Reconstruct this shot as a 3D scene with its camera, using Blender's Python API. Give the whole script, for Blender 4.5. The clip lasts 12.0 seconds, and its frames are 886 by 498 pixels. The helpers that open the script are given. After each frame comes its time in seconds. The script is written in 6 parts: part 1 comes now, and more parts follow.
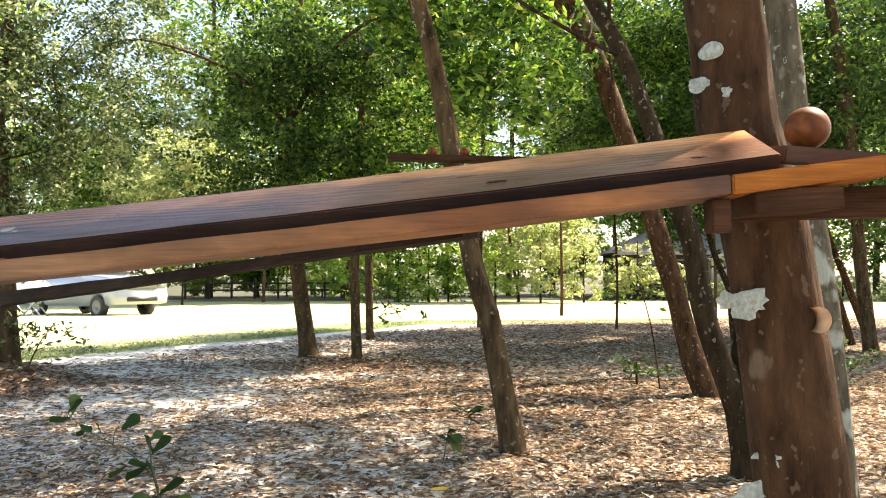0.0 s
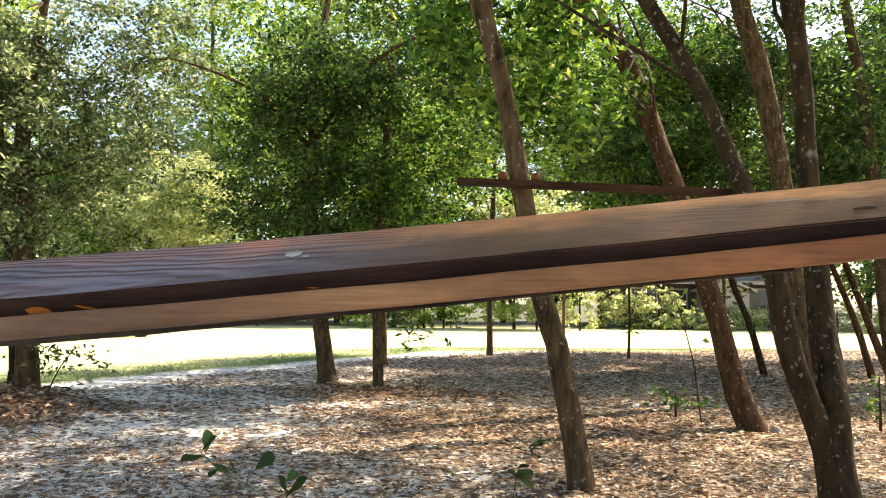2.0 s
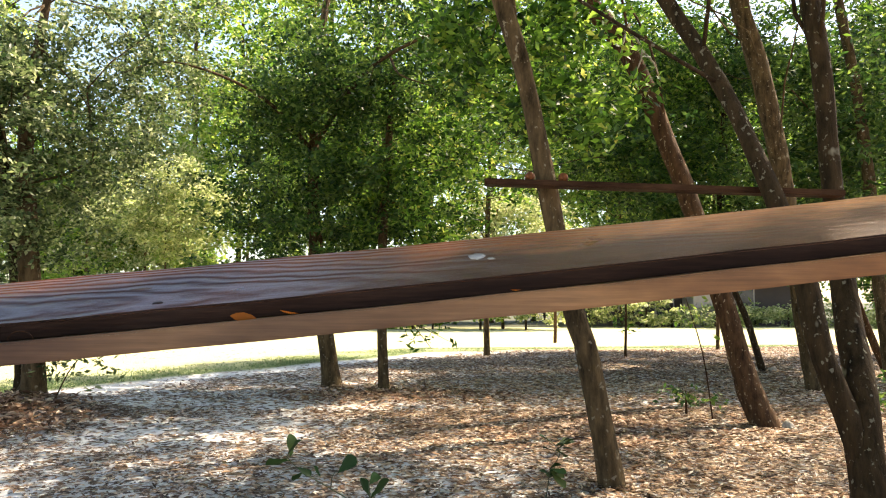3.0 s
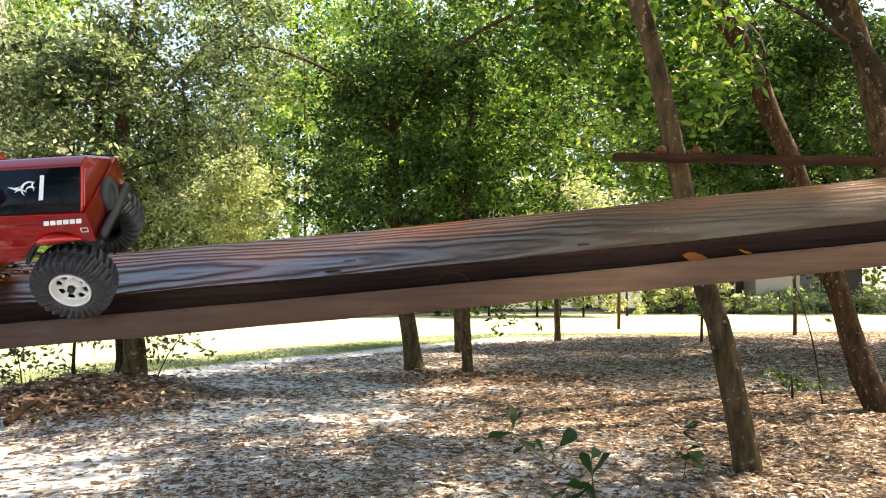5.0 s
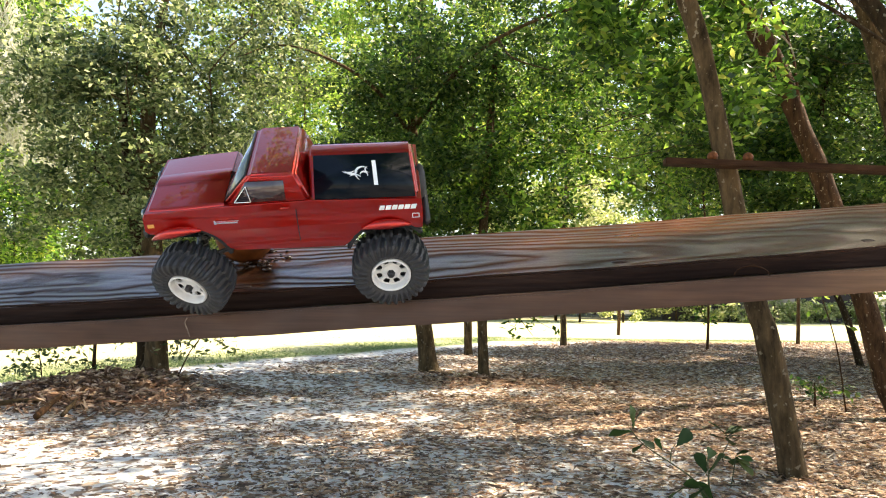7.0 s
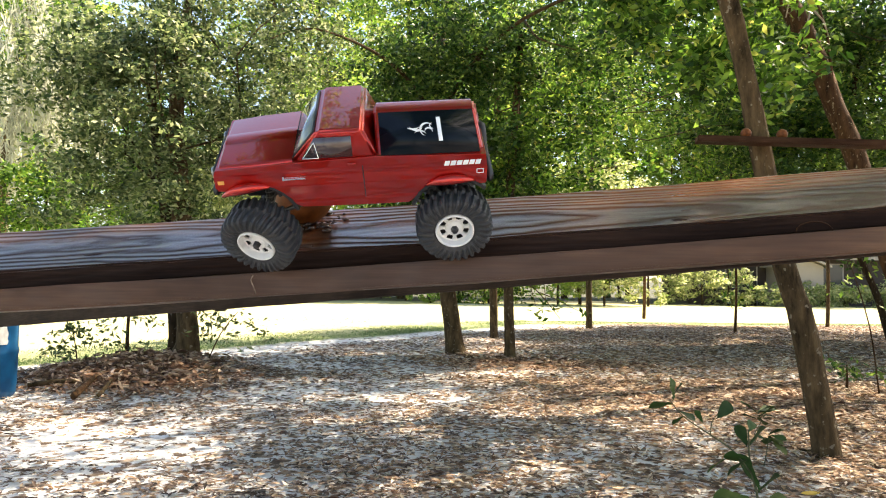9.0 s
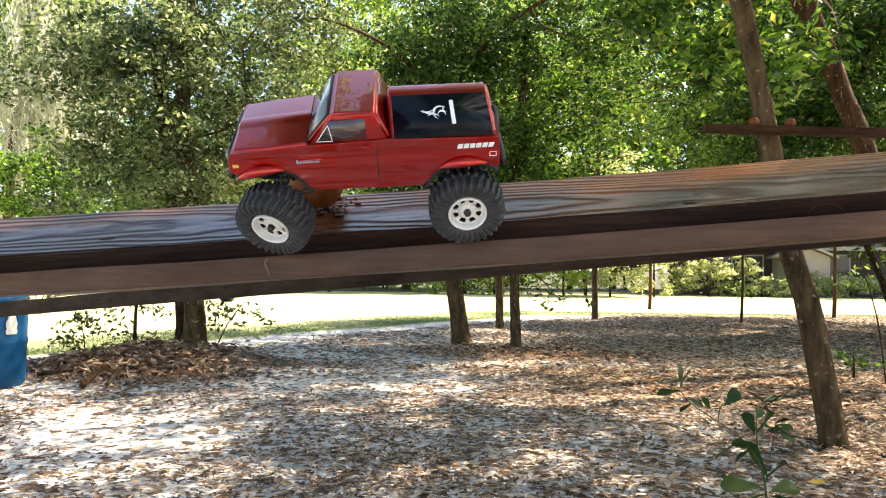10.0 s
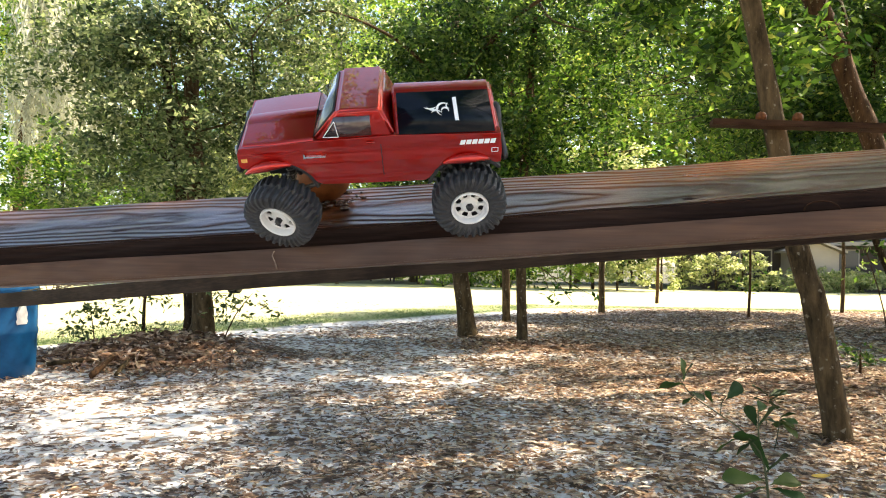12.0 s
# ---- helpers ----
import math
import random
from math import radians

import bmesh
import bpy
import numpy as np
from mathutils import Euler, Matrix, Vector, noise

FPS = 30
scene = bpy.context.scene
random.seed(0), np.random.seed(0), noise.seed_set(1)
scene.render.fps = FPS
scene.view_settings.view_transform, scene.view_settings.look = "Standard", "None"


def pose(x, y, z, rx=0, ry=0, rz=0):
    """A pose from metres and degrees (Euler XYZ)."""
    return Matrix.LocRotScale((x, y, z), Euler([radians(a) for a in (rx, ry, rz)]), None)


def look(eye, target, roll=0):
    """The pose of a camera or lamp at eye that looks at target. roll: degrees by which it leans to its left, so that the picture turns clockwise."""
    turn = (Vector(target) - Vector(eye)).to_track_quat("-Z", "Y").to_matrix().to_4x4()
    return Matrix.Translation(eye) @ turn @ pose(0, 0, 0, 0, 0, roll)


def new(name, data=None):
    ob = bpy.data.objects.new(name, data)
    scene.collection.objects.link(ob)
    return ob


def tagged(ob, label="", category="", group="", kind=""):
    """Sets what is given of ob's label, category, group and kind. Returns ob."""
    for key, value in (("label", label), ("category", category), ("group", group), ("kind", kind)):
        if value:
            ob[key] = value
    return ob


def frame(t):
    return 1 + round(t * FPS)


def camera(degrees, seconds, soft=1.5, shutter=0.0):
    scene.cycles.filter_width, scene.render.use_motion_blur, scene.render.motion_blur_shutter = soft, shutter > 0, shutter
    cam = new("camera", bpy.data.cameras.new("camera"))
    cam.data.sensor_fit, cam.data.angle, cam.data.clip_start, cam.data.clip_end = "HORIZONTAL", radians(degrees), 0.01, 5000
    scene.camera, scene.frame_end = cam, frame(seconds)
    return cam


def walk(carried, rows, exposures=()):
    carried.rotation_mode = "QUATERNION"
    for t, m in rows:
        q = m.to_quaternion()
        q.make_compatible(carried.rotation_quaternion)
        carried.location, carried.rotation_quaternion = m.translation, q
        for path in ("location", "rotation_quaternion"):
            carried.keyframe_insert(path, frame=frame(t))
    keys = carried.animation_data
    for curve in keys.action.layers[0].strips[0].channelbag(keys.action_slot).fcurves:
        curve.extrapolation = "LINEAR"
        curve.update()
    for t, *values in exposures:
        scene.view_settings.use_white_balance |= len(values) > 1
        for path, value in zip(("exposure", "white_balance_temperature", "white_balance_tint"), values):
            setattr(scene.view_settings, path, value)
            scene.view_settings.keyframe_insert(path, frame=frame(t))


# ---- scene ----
cam = camera(60.7, 12.0, 1.1)
PATH = [
    (0, (-0.105, 0.178, 0.873), (-0.125, 2.176, 0.947), -0.2),
    (0.5, (-0.167, 0.233, 0.887), (-0.193, 2.23, 0.991), 0.5),
    (1, (-0.266, 0.271, 0.89), (-0.388, 2.264, 1.009), -0.1),
    (1.5, (-0.353, 0.293, 0.888), (-0.412, 2.288, 1.022), 1.1),
    (2, (-0.481, 0.286, 0.882), (-0.471, 2.281, 1.024), 0.6),
    (2.5, (-0.595, 0.269, 0.885), (-0.54, 2.263, 1.029), -0.2),
    (4.5, (-0.945, 0.36, 0.851), (-0.955, 2.355, 0.988), 0.5),
    (5, (-1.048, 0.352, 0.842), (-1.123, 2.347, 0.954), -0.3),
    (5.5, (-1.148, 0.353, 0.847), (-1.192, 2.348, 0.979), -0.4),
    (6, (-1.228, 0.357, 0.844), (-1.222, 2.351, 0.995), -0.5),
    (6.5, (-1.272, 0.347, 0.836), (-1.247, 2.342, 0.977), 0.2),
    (7, (-1.316, 0.336, 0.829), (-1.37, 2.332, 0.949), 0.8),
    (9, (-1.349, 0.329, 0.804), (-1.463, 2.324, 0.884), 0.6),
    (9.5, (-1.349, 0.323, 0.797), (-1.473, 2.319, 0.85), 1.0),
    (10, (-1.355, 0.325, 0.797), (-1.483, 2.32, 0.853), 0.6),
    (10.5, (-1.348, 0.326, 0.795), (-1.481, 2.321, 0.845), 1.2),
    (11, (-1.353, 0.319, 0.795), (-1.498, 2.313, 0.832), 0.7),
    (11.5, (-1.349, 0.32, 0.799), (-1.499, 2.314, 0.852), 0.9),
    (12, (-1.35, 0.309, 0.797), (-1.497, 2.303, 0.834), 0.9),
]
walk(cam, [(t, look(e, g, r)) for t, e, g, r in PATH], [(0, 2.20, 7160, 12), (1, 2.10, 7160, 12), (2.5, 2.02, 7160, 12), (4.5, 2.06, 7160, 12), (9, 2.15, 7160, 12), (12, 2.15, 7160, 12)])


# ---- world and sun ----
world = bpy.data.worlds.new("sky")
scene.world = world
world.use_nodes = True
wn = world.node_tree.nodes
sky = wn.new("ShaderNodeTexSky")
sky.sky_type, sky.sun_disc = "NISHITA", False
SUN_EL, SUN_AZ = radians(50), radians(55)          # azimuth from +y towards +x
sky.sun_elevation, sky.sun_rotation = SUN_EL, SUN_AZ
sky.air_density, sky.dust_density = 1.0, 1.5
world.node_tree.links.new(sky.outputs[0], wn["Background"].inputs[0])
wn["Background"].inputs[1].default_value = 0.105
sun_lamp = bpy.data.lights.new("sun", "SUN")
sun_lamp.energy, sun_lamp.angle, sun_lamp.color = 4.8, radians(0.55), (1.0, 0.89, 0.72)
sun = new("sun", sun_lamp)
sun_dir = Vector((math.sin(SUN_AZ) * math.cos(SUN_EL), math.cos(SUN_AZ) * math.cos(SUN_EL), math.sin(SUN_EL)))
sun.matrix_world = look(sun_dir * 60, (0, 0, 0))


# ---- materials ----
def mat(name, build):
    m = bpy.data.materials.new(name)
    m.use_nodes = True
    nt = m.node_tree
    build(nt, nt.nodes["Principled BSDF"], lambda a, b: nt.links.new(a, b))
    return m


def node(nt, kind, **props):
    n = nt.nodes.new(kind)
    for k, v in props.items():
        if k in n.inputs:
            n.inputs[k].default_value = v
    return n


def ramp(nt, stops):
    n = nt.nodes.new("ShaderNodeValToRGB")
    el = n.color_ramp.elements
    while len(el) < len(stops):
        el.new(0.5)
    for e, (p, c) in zip(el, stops):
        e.position, e.color = p, (*c, 1)
    return n


def coords(nt, link, scale=(1, 1, 1), kind="Object"):
    tc, mp = nt.nodes.new("ShaderNodeTexCoord"), nt.nodes.new("ShaderNodeMapping")
    mp.inputs["Scale"].default_value = scale
    link(tc.outputs[kind], mp.inputs[0])
    return mp.outputs[0]


def bump(nt, link, height, strength, distance, bsdf):
    b = nt.nodes.new("ShaderNodeBump")
    b.inputs["Strength"].default_value, b.inputs["Distance"].default_value = strength, distance
    link(height, b.inputs["Height"])
    link(b.outputs[0], bsdf.inputs["Normal"])


def leaf_mat(name, stops, glow=0.35, rough=0.45):
    def build(nt, p, link):
        g = nt.nodes.new("ShaderNodeNewGeometry")
        r = ramp(nt, stops)
        link(g.outputs["Random Per Island"], r.inputs[0])
        link(r.outputs[0], p.inputs["Base Color"])
        p.inputs["Roughness"].default_value, p.inputs["Specular IOR Level"].default_value = rough, 0.3
        t = nt.nodes.new("ShaderNodeBsdfTranslucent")
        hs = nt.nodes.new("ShaderNodeHueSaturation")
        hs.inputs["Hue"].default_value, hs.inputs["Value"].default_value = 0.492, 1.8
        link(r.outputs[0], hs.inputs["Color"])
        link(hs.outputs[0], t.inputs[0])
        mx = nt.nodes.new("ShaderNodeMixShader")
        mx.inputs[0].default_value = glow
        link(p.outputs[0], mx.inputs[1])
        link(t.outputs[0], mx.inputs[2])
        link(mx.outputs[0], nt.nodes["Material Output"].inputs[0])
    return mat(name, build)


LEAF_OAK = leaf_mat("oak_leaves", [(0.0, (0.00768, 0.026, 0.0031)), (0.35, (0.0288, 0.082, 0.0093)), (0.7, (0.096, 0.195, 0.0232)), (0.92, (0.192, 0.3, 0.0434)), (1.0, (0.346, 0.35, 0.0775))], 0.46)
# bright and pale leaf sets: sunlight on the far trees is put into their colour
LEAF_BRIGHT = leaf_mat("sunlit_young_leaves", [(0.0, (0.096, 0.2, 0.0232)), (0.5, (0.202, 0.31, 0.0465)), (1.0, (0.365, 0.4, 0.109))], 0.5)
LEAF_GRASS = leaf_mat("grass_blades", [(0.0, (0.05, 0.10, 0.03)), (0.6, (0.11, 0.17, 0.06)), (1.0, (0.22, 0.26, 0.13))], 0.3)
LEAF_DARK = leaf_mat("dark_leaves", [(0.0, (0.016, 0.036, 0.011)), (0.5, (0.085, 0.122, 0.044)), (0.85, (0.20, 0.235, 0.10)), (1.0, (0.37, 0.395, 0.24))], 0.5)
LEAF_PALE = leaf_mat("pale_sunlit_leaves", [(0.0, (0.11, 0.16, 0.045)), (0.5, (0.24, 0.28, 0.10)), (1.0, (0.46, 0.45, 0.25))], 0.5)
# darker leaf set with the canopy's shade put into its colour
LEAF_SHADE = leaf_mat("shaded_leaves", [(0.0, (0.0085, 0.029, 0.0066)), (0.5, (0.034, 0.082, 0.0145)), (1.0, (0.115, 0.175, 0.034))], 0.45)
LEAF_GREY = leaf_mat("grey_moss", [(0.0, (0.26, 0.27, 0.21)), (1.0, (0.48, 0.48, 0.40))], 0.4, 0.8)
LITTER = leaf_mat("dry_leaves", [(0.0, (0.065, 0.037, 0.022)), (0.30, (0.18, 0.098, 0.050)), (0.58, (0.37, 0.24, 0.140)), (0.82, (0.55, 0.42, 0.285)), (1.0, (0.72, 0.63, 0.52))], 0.15, 0.65)

PILE = leaf_mat("brown_leaf_pile", [(0.0, (0.05, 0.026, 0.016)), (0.4, (0.20, 0.115, 0.068)), (0.75, (0.42, 0.28, 0.18)), (1.0, (0.66, 0.54, 0.42))], 0.25, 0.65)
BLEACHED = leaf_mat("bleached_leaves", [(0.0, (0.035, 0.026, 0.021)), (0.5, (0.125, 0.080, 0.056)), (0.85, (0.27, 0.195, 0.145)), (1.0, (0.47, 0.40, 0.34))], 0.15, 0.65)


def bark_mat(name, dark, light, patch, scale=9.0, patchiness=0.62):
    def build(nt, p, link):
        c = coords(nt, link, (1, 1, 0.28))
        n1 = node(nt, "ShaderNodeTexNoise", Scale=scale * 3.2, Detail=6.0, Roughness=0.65)
        link(c, n1.inputs["Vector"])
        r1 = ramp(nt, [(0.3, dark), (0.7, light)])
        link(n1.outputs[0], r1.inputs[0])
        c2 = coords(nt, link, (1, 1, 0.7))
        n2 = node(nt, "ShaderNodeTexNoise", Scale=scale, Detail=3.0, Roughness=0.5)
        link(c2, n2.inputs["Vector"])
        r2 = ramp(nt, [(patchiness, (0, 0, 0)), (patchiness + 0.06, (1, 1, 1))])
        link(n2.outputs[0], r2.inputs[0])
        mx = nt.nodes.new("ShaderNodeMix")
        mx.data_type = "RGBA"
        link(r2.outputs[0], mx.inputs[0])
        link(r1.outputs[0], mx.inputs[6])
        mx.inputs[7].default_value = (*patch, 1)
        n3 = node(nt, "ShaderNodeTexNoise", Scale=scale * 5.5, Detail=2.0, Roughness=0.5)
        link(coords(nt, link, (1, 1, 0.8)), n3.inputs["Vector"])
        r3 = ramp(nt, [(0.64, (0, 0, 0)), (0.68, (0.8, 0.8, 0.8))])
        link(n3.outputs[0], r3.inputs[0])
        m3 = nt.nodes.new("ShaderNodeMix")
        m3.data_type = "RGBA"
        link(r3.outputs[0], m3.inputs[0])
        link(mx.outputs[2], m3.inputs[6])
        m3.inputs[7].default_value = (*[0.85 * c for c in patch], 1)
        link(m3.outputs[2], p.inputs["Base Color"])
        p.inputs["Specular IOR Level"].default_value = 0.12
        p.inputs["Roughness"].default_value = 0.9
        bump(nt, link, n1.outputs[0], 0.7, 0.02, p)
    return mat(name, build)


BARK = bark_mat("bark", (0.014, 0.009, 0.004), (0.130, 0.085, 0.042), (0.25, 0.21, 0.15), 7.0, 0.70)
BARK_RED = bark_mat("red_bark", (0.016, 0.008, 0.004), (0.105, 0.054, 0.025), (0.30, 0.24, 0.16), 8.0, 0.69)
BARK_POST = bark_mat("smooth_brown_bark", (0.017, 0.008, 0.004), (0.088, 0.045, 0.021), (0.13, 0.090, 0.056), 11.0, 0.66)
BARK_GREY = bark_mat("grey_lichened_bark", (0.035, 0.030, 0.019), (0.15, 0.125, 0.085), (0.32, 0.33, 0.27), 9.0, 0.56)
BARK_DARK = bark_mat("dark_bark", (0.009, 0.006, 0.003), (0.055, 0.034, 0.016), (0.21, 0.19, 0.14), 8.0, 0.68)


def wood_mat(name, dark, mid, light, rough=0.55, gloss=0.24, stain=None, along=None, relief=0.6, ring=55.0, rings=0.05):
    """Flat-sawn stained wood along x: growth rings cut at a slant, fine fibres, blotches."""
    def build(nt, p, link):
        wob = node(nt, "ShaderNodeTexNoise", Scale=1.0, Detail=3.0, Roughness=0.55)
        link(coords(nt, link, (3.2, 12, 12)), wob.inputs["Vector"])
        add = nt.nodes.new("ShaderNodeVectorMath")
        add.operation = "MULTIPLY_ADD"
        add.inputs[1].default_value = (0.0, 0.034, 0.034)
        link(wob.outputs[1], add.inputs[0])
        mp = nt.nodes.new("ShaderNodeMapping")
        mp.inputs["Location"].default_value, mp.inputs["Rotation"].default_value = (0, -0.075, 0.030), (0, 0.035, 0.030)
        link(nt.nodes.new("ShaderNodeTexCoord").outputs["Object"], mp.inputs[0])
        link(mp.outputs[0], add.inputs[2])
        w = node(nt, "ShaderNodeTexWave", Scale=ring, Distortion=0.8, Detail=2.0)
        w.wave_type, w.rings_direction, w.wave_profile = "RINGS", "X", "SIN"
        link(add.outputs[0], w.inputs["Vector"])
        where = nt.nodes.new("ShaderNodeSeparateXYZ")         # grain and its shine fade along x, imitating sky sheen on the low end
        link(nt.nodes.new("ShaderNodeTexCoord").outputs["Object"], where.inputs[0])
        fade = nt.nodes.new("ShaderNodeMapRange")
        fade.inputs["From Min"].default_value, fade.inputs["From Max"].default_value = -0.35, 0.80
        fade.inputs["To Min"].default_value, fade.inputs["To Max"].default_value = 1.0, 0.12
        link(where.outputs[0], fade.inputs[0])
        grain = nt.nodes.new("ShaderNodeMath")
        grain.operation = "MULTIPLY"
        link(w.outputs["Fac"], grain.inputs[0])
        link(fade.outputs[0], grain.inputs[1])
        fine = node(nt, "ShaderNodeTexNoise", Scale=6.0, Detail=6.0, Roughness=0.7)
        link(coords(nt, link, (2, 60, 60)), fine.inputs["Vector"])
        mixf = nt.nodes.new("ShaderNodeMath")
        mixf.operation = "MULTIPLY_ADD"
        mixf.inputs[1].default_value = rings * 0.22
        link(grain.outputs[0], mixf.inputs[0])
        half = nt.nodes.new("ShaderNodeMath")
        half.operation = "MULTIPLY"
        half.inputs[1].default_value = 1.04 - rings * 0.16
        link(fine.outputs[0], half.inputs[0])
        link(half.outputs[0], mixf.inputs[2])
        r = ramp(nt, [(0.18, dark), (0.5, mid), (0.82, light)])
        link(mixf.outputs[0], r.inputs[0])
        blot = node(nt, "ShaderNodeTexNoise", Scale=4.5, Detail=4.0, Roughness=0.6)
        link(coords(nt, link, (1, 2.5, 2.5)), blot.inputs["Vector"])
        rb = ramp(nt, [(0.35, (0.38, 0.33, 0.32)), (0.66, (1, 1, 1))])
        link(blot.outputs[0], rb.inputs[0])
        mx = nt.nodes.new("ShaderNodeMix")
        mx.data_type, mx.blend_type = "RGBA", "MULTIPLY"
        mx.inputs[0].default_value = 1.0
        link(r.outputs[0], mx.inputs[6])
        link(rb.outputs[0], mx.inputs[7])
        link(mx.outputs[2], p.inputs["Base Color"])
        if stain:                                # worn warm strip along the far edge, past a dark muddy stain
            sep = nt.nodes.new("ShaderNodeSeparateXYZ")
            link(coords(nt, link), sep.inputs[0])
            sn = node(nt, "ShaderNodeTexNoise", Scale=1.0, Detail=5.0, Roughness=0.6)
            link(coords(nt, link, (5, 16, 16)), sn.inputs["Vector"])
            sm = nt.nodes.new("ShaderNodeMath")
            sm.operation = "MULTIPLY_ADD"
            sm.inputs[1].default_value = 0.09
            link(sn.outputs[0], sm.inputs[0])
            link(sep.outputs[1], sm.inputs[2])
            mr = nt.nodes.new("ShaderNodeMapRange")
            mr.inputs["From Min"].default_value, mr.inputs["From Max"].default_value = 0.098, 0.128
            link(sm.outputs[0], mr.inputs[0])
            sr = ramp(nt, [(0.0, (0.52, 0.42, 0.36)), (1.0, stain)])
            link(mr.outputs[0], sr.inputs[0])
            mz = nt.nodes.new("ShaderNodeMix")
            mz.data_type, mz.blend_type = "RGBA", "MULTIPLY"
            mz.inputs[0].default_value = 1.0
            link(mx.outputs[2], mz.inputs[6])
            link(sr.outputs[0], mz.inputs[7])
            link(mz.outputs[2], p.inputs["Base Color"])
        if along:                                # gain along the length: sunlight and sky sheen multiplied into the stain colour
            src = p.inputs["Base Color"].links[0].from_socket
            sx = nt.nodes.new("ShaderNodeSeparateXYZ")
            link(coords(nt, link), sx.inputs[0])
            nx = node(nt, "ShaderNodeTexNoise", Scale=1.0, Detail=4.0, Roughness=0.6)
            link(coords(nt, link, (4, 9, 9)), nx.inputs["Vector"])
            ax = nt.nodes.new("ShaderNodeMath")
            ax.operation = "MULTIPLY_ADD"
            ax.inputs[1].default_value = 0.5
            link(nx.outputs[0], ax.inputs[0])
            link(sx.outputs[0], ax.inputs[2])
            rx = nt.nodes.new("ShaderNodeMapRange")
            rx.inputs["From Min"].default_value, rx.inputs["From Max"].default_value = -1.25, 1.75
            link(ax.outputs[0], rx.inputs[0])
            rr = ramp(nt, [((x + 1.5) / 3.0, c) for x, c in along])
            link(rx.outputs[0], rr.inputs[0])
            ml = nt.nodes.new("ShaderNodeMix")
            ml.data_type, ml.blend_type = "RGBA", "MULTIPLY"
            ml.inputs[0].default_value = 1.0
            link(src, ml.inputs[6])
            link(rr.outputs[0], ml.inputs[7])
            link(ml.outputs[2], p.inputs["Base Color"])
        sheen = nt.nodes.new("ShaderNodeMapRange")           # worn places are smoother than dry ones
        sheen.inputs["To Min"].default_value, sheen.inputs["To Max"].default_value = rough + 0.16, rough - 0.10
        link(blot.outputs[0], sheen.inputs[0])
        link(sheen.outputs[0], p.inputs["Roughness"])
        lift = nt.nodes.new("ShaderNodeMapRange")            # the hard rings shine, the soft ones between stay dull
        lift.inputs["From Min"].default_value, lift.inputs["From Max"].default_value = 0.2, 0.8
        lift.inputs["To Min"].default_value, lift.inputs["To Max"].default_value = gloss * (1 - 1.6 * rings), gloss * (1 + 2.2 * rings)
        link(grain.outputs[0], lift.inputs[0])
        link(lift.outputs[0], p.inputs["Specular IOR Level"])
        high = nt.nodes.new("ShaderNodeMath")                 # ridges of the rings, with a little fibre on them
        high.operation = "MULTIPLY_ADD"
        high.inputs[1].default_value = rings * 2.2
        link(grain.outputs[0], high.inputs[0])
        fibre = nt.nodes.new("ShaderNodeMath")
        fibre.operation = "MULTIPLY"
        fibre.inputs[1].default_value = 0.16
        link(fine.outputs[0], fibre.inputs[0])
        link(fibre.outputs[0], high.inputs[2])
        bump(nt, link, high.outputs[0], relief, 0.0026, p)
    return mat(name, build)


# the rows by x on board and rail paint in sunlit and sky-sheen brightness
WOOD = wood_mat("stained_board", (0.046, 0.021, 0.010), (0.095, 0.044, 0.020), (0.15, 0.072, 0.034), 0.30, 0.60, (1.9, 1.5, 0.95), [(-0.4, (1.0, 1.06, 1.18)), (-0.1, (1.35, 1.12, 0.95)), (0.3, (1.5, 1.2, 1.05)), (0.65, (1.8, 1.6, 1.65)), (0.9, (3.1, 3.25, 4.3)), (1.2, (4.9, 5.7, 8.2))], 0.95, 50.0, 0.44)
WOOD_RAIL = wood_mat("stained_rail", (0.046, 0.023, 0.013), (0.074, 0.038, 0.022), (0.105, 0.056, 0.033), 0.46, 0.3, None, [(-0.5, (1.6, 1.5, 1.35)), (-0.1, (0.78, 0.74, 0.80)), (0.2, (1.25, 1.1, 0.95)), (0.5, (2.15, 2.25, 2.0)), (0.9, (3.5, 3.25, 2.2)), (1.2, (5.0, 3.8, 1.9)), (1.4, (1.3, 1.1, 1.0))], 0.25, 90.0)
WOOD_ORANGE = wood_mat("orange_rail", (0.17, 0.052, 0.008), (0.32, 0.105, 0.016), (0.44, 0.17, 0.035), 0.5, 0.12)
WOOD_EDGE = wood_mat("dark_edge_wood", (0.010, 0.005, 0.004), (0.028, 0.013, 0.009), (0.07, 0.035, 0.022), 0.6)
WOOD_RED = wood_mat("red_brown_board", (0.022, 0.010, 0.005), (0.056, 0.026, 0.013), (0.11, 0.054, 0.028), 0.65, 0.08)
WOOD_DARK = wood_mat("weathered_board", (0.010, 0.006, 0.004), (0.030, 0.017, 0.010), (0.075, 0.044, 0.028), 0.7, 0.1)


def plain(name, colour, rough=0.5, metal=0.0, coat=0.0, spots=0.0, scale=60.0):
    def build(nt, p, link):
        n = node(nt, "ShaderNodeTexNoise", Scale=scale, Detail=4.0, Roughness=0.6)
        link(coords(nt, link), n.inputs["Vector"])
        r = ramp(nt, [(0.3, tuple(c * (1 - spots) for c in colour)), (0.7, colour)])
        link(n.outputs[0], r.inputs[0])
        link(r.outputs[0], p.inputs["Base Color"])
        p.inputs["Roughness"].default_value, p.inputs["Metallic"].default_value = rough, metal
        p.inputs["Coat Weight"].default_value, p.inputs["Coat Roughness"].default_value = coat, 0.015
        bump(nt, link, n.outputs[0], 0.06, 0.001, p)
    return mat(name, build)


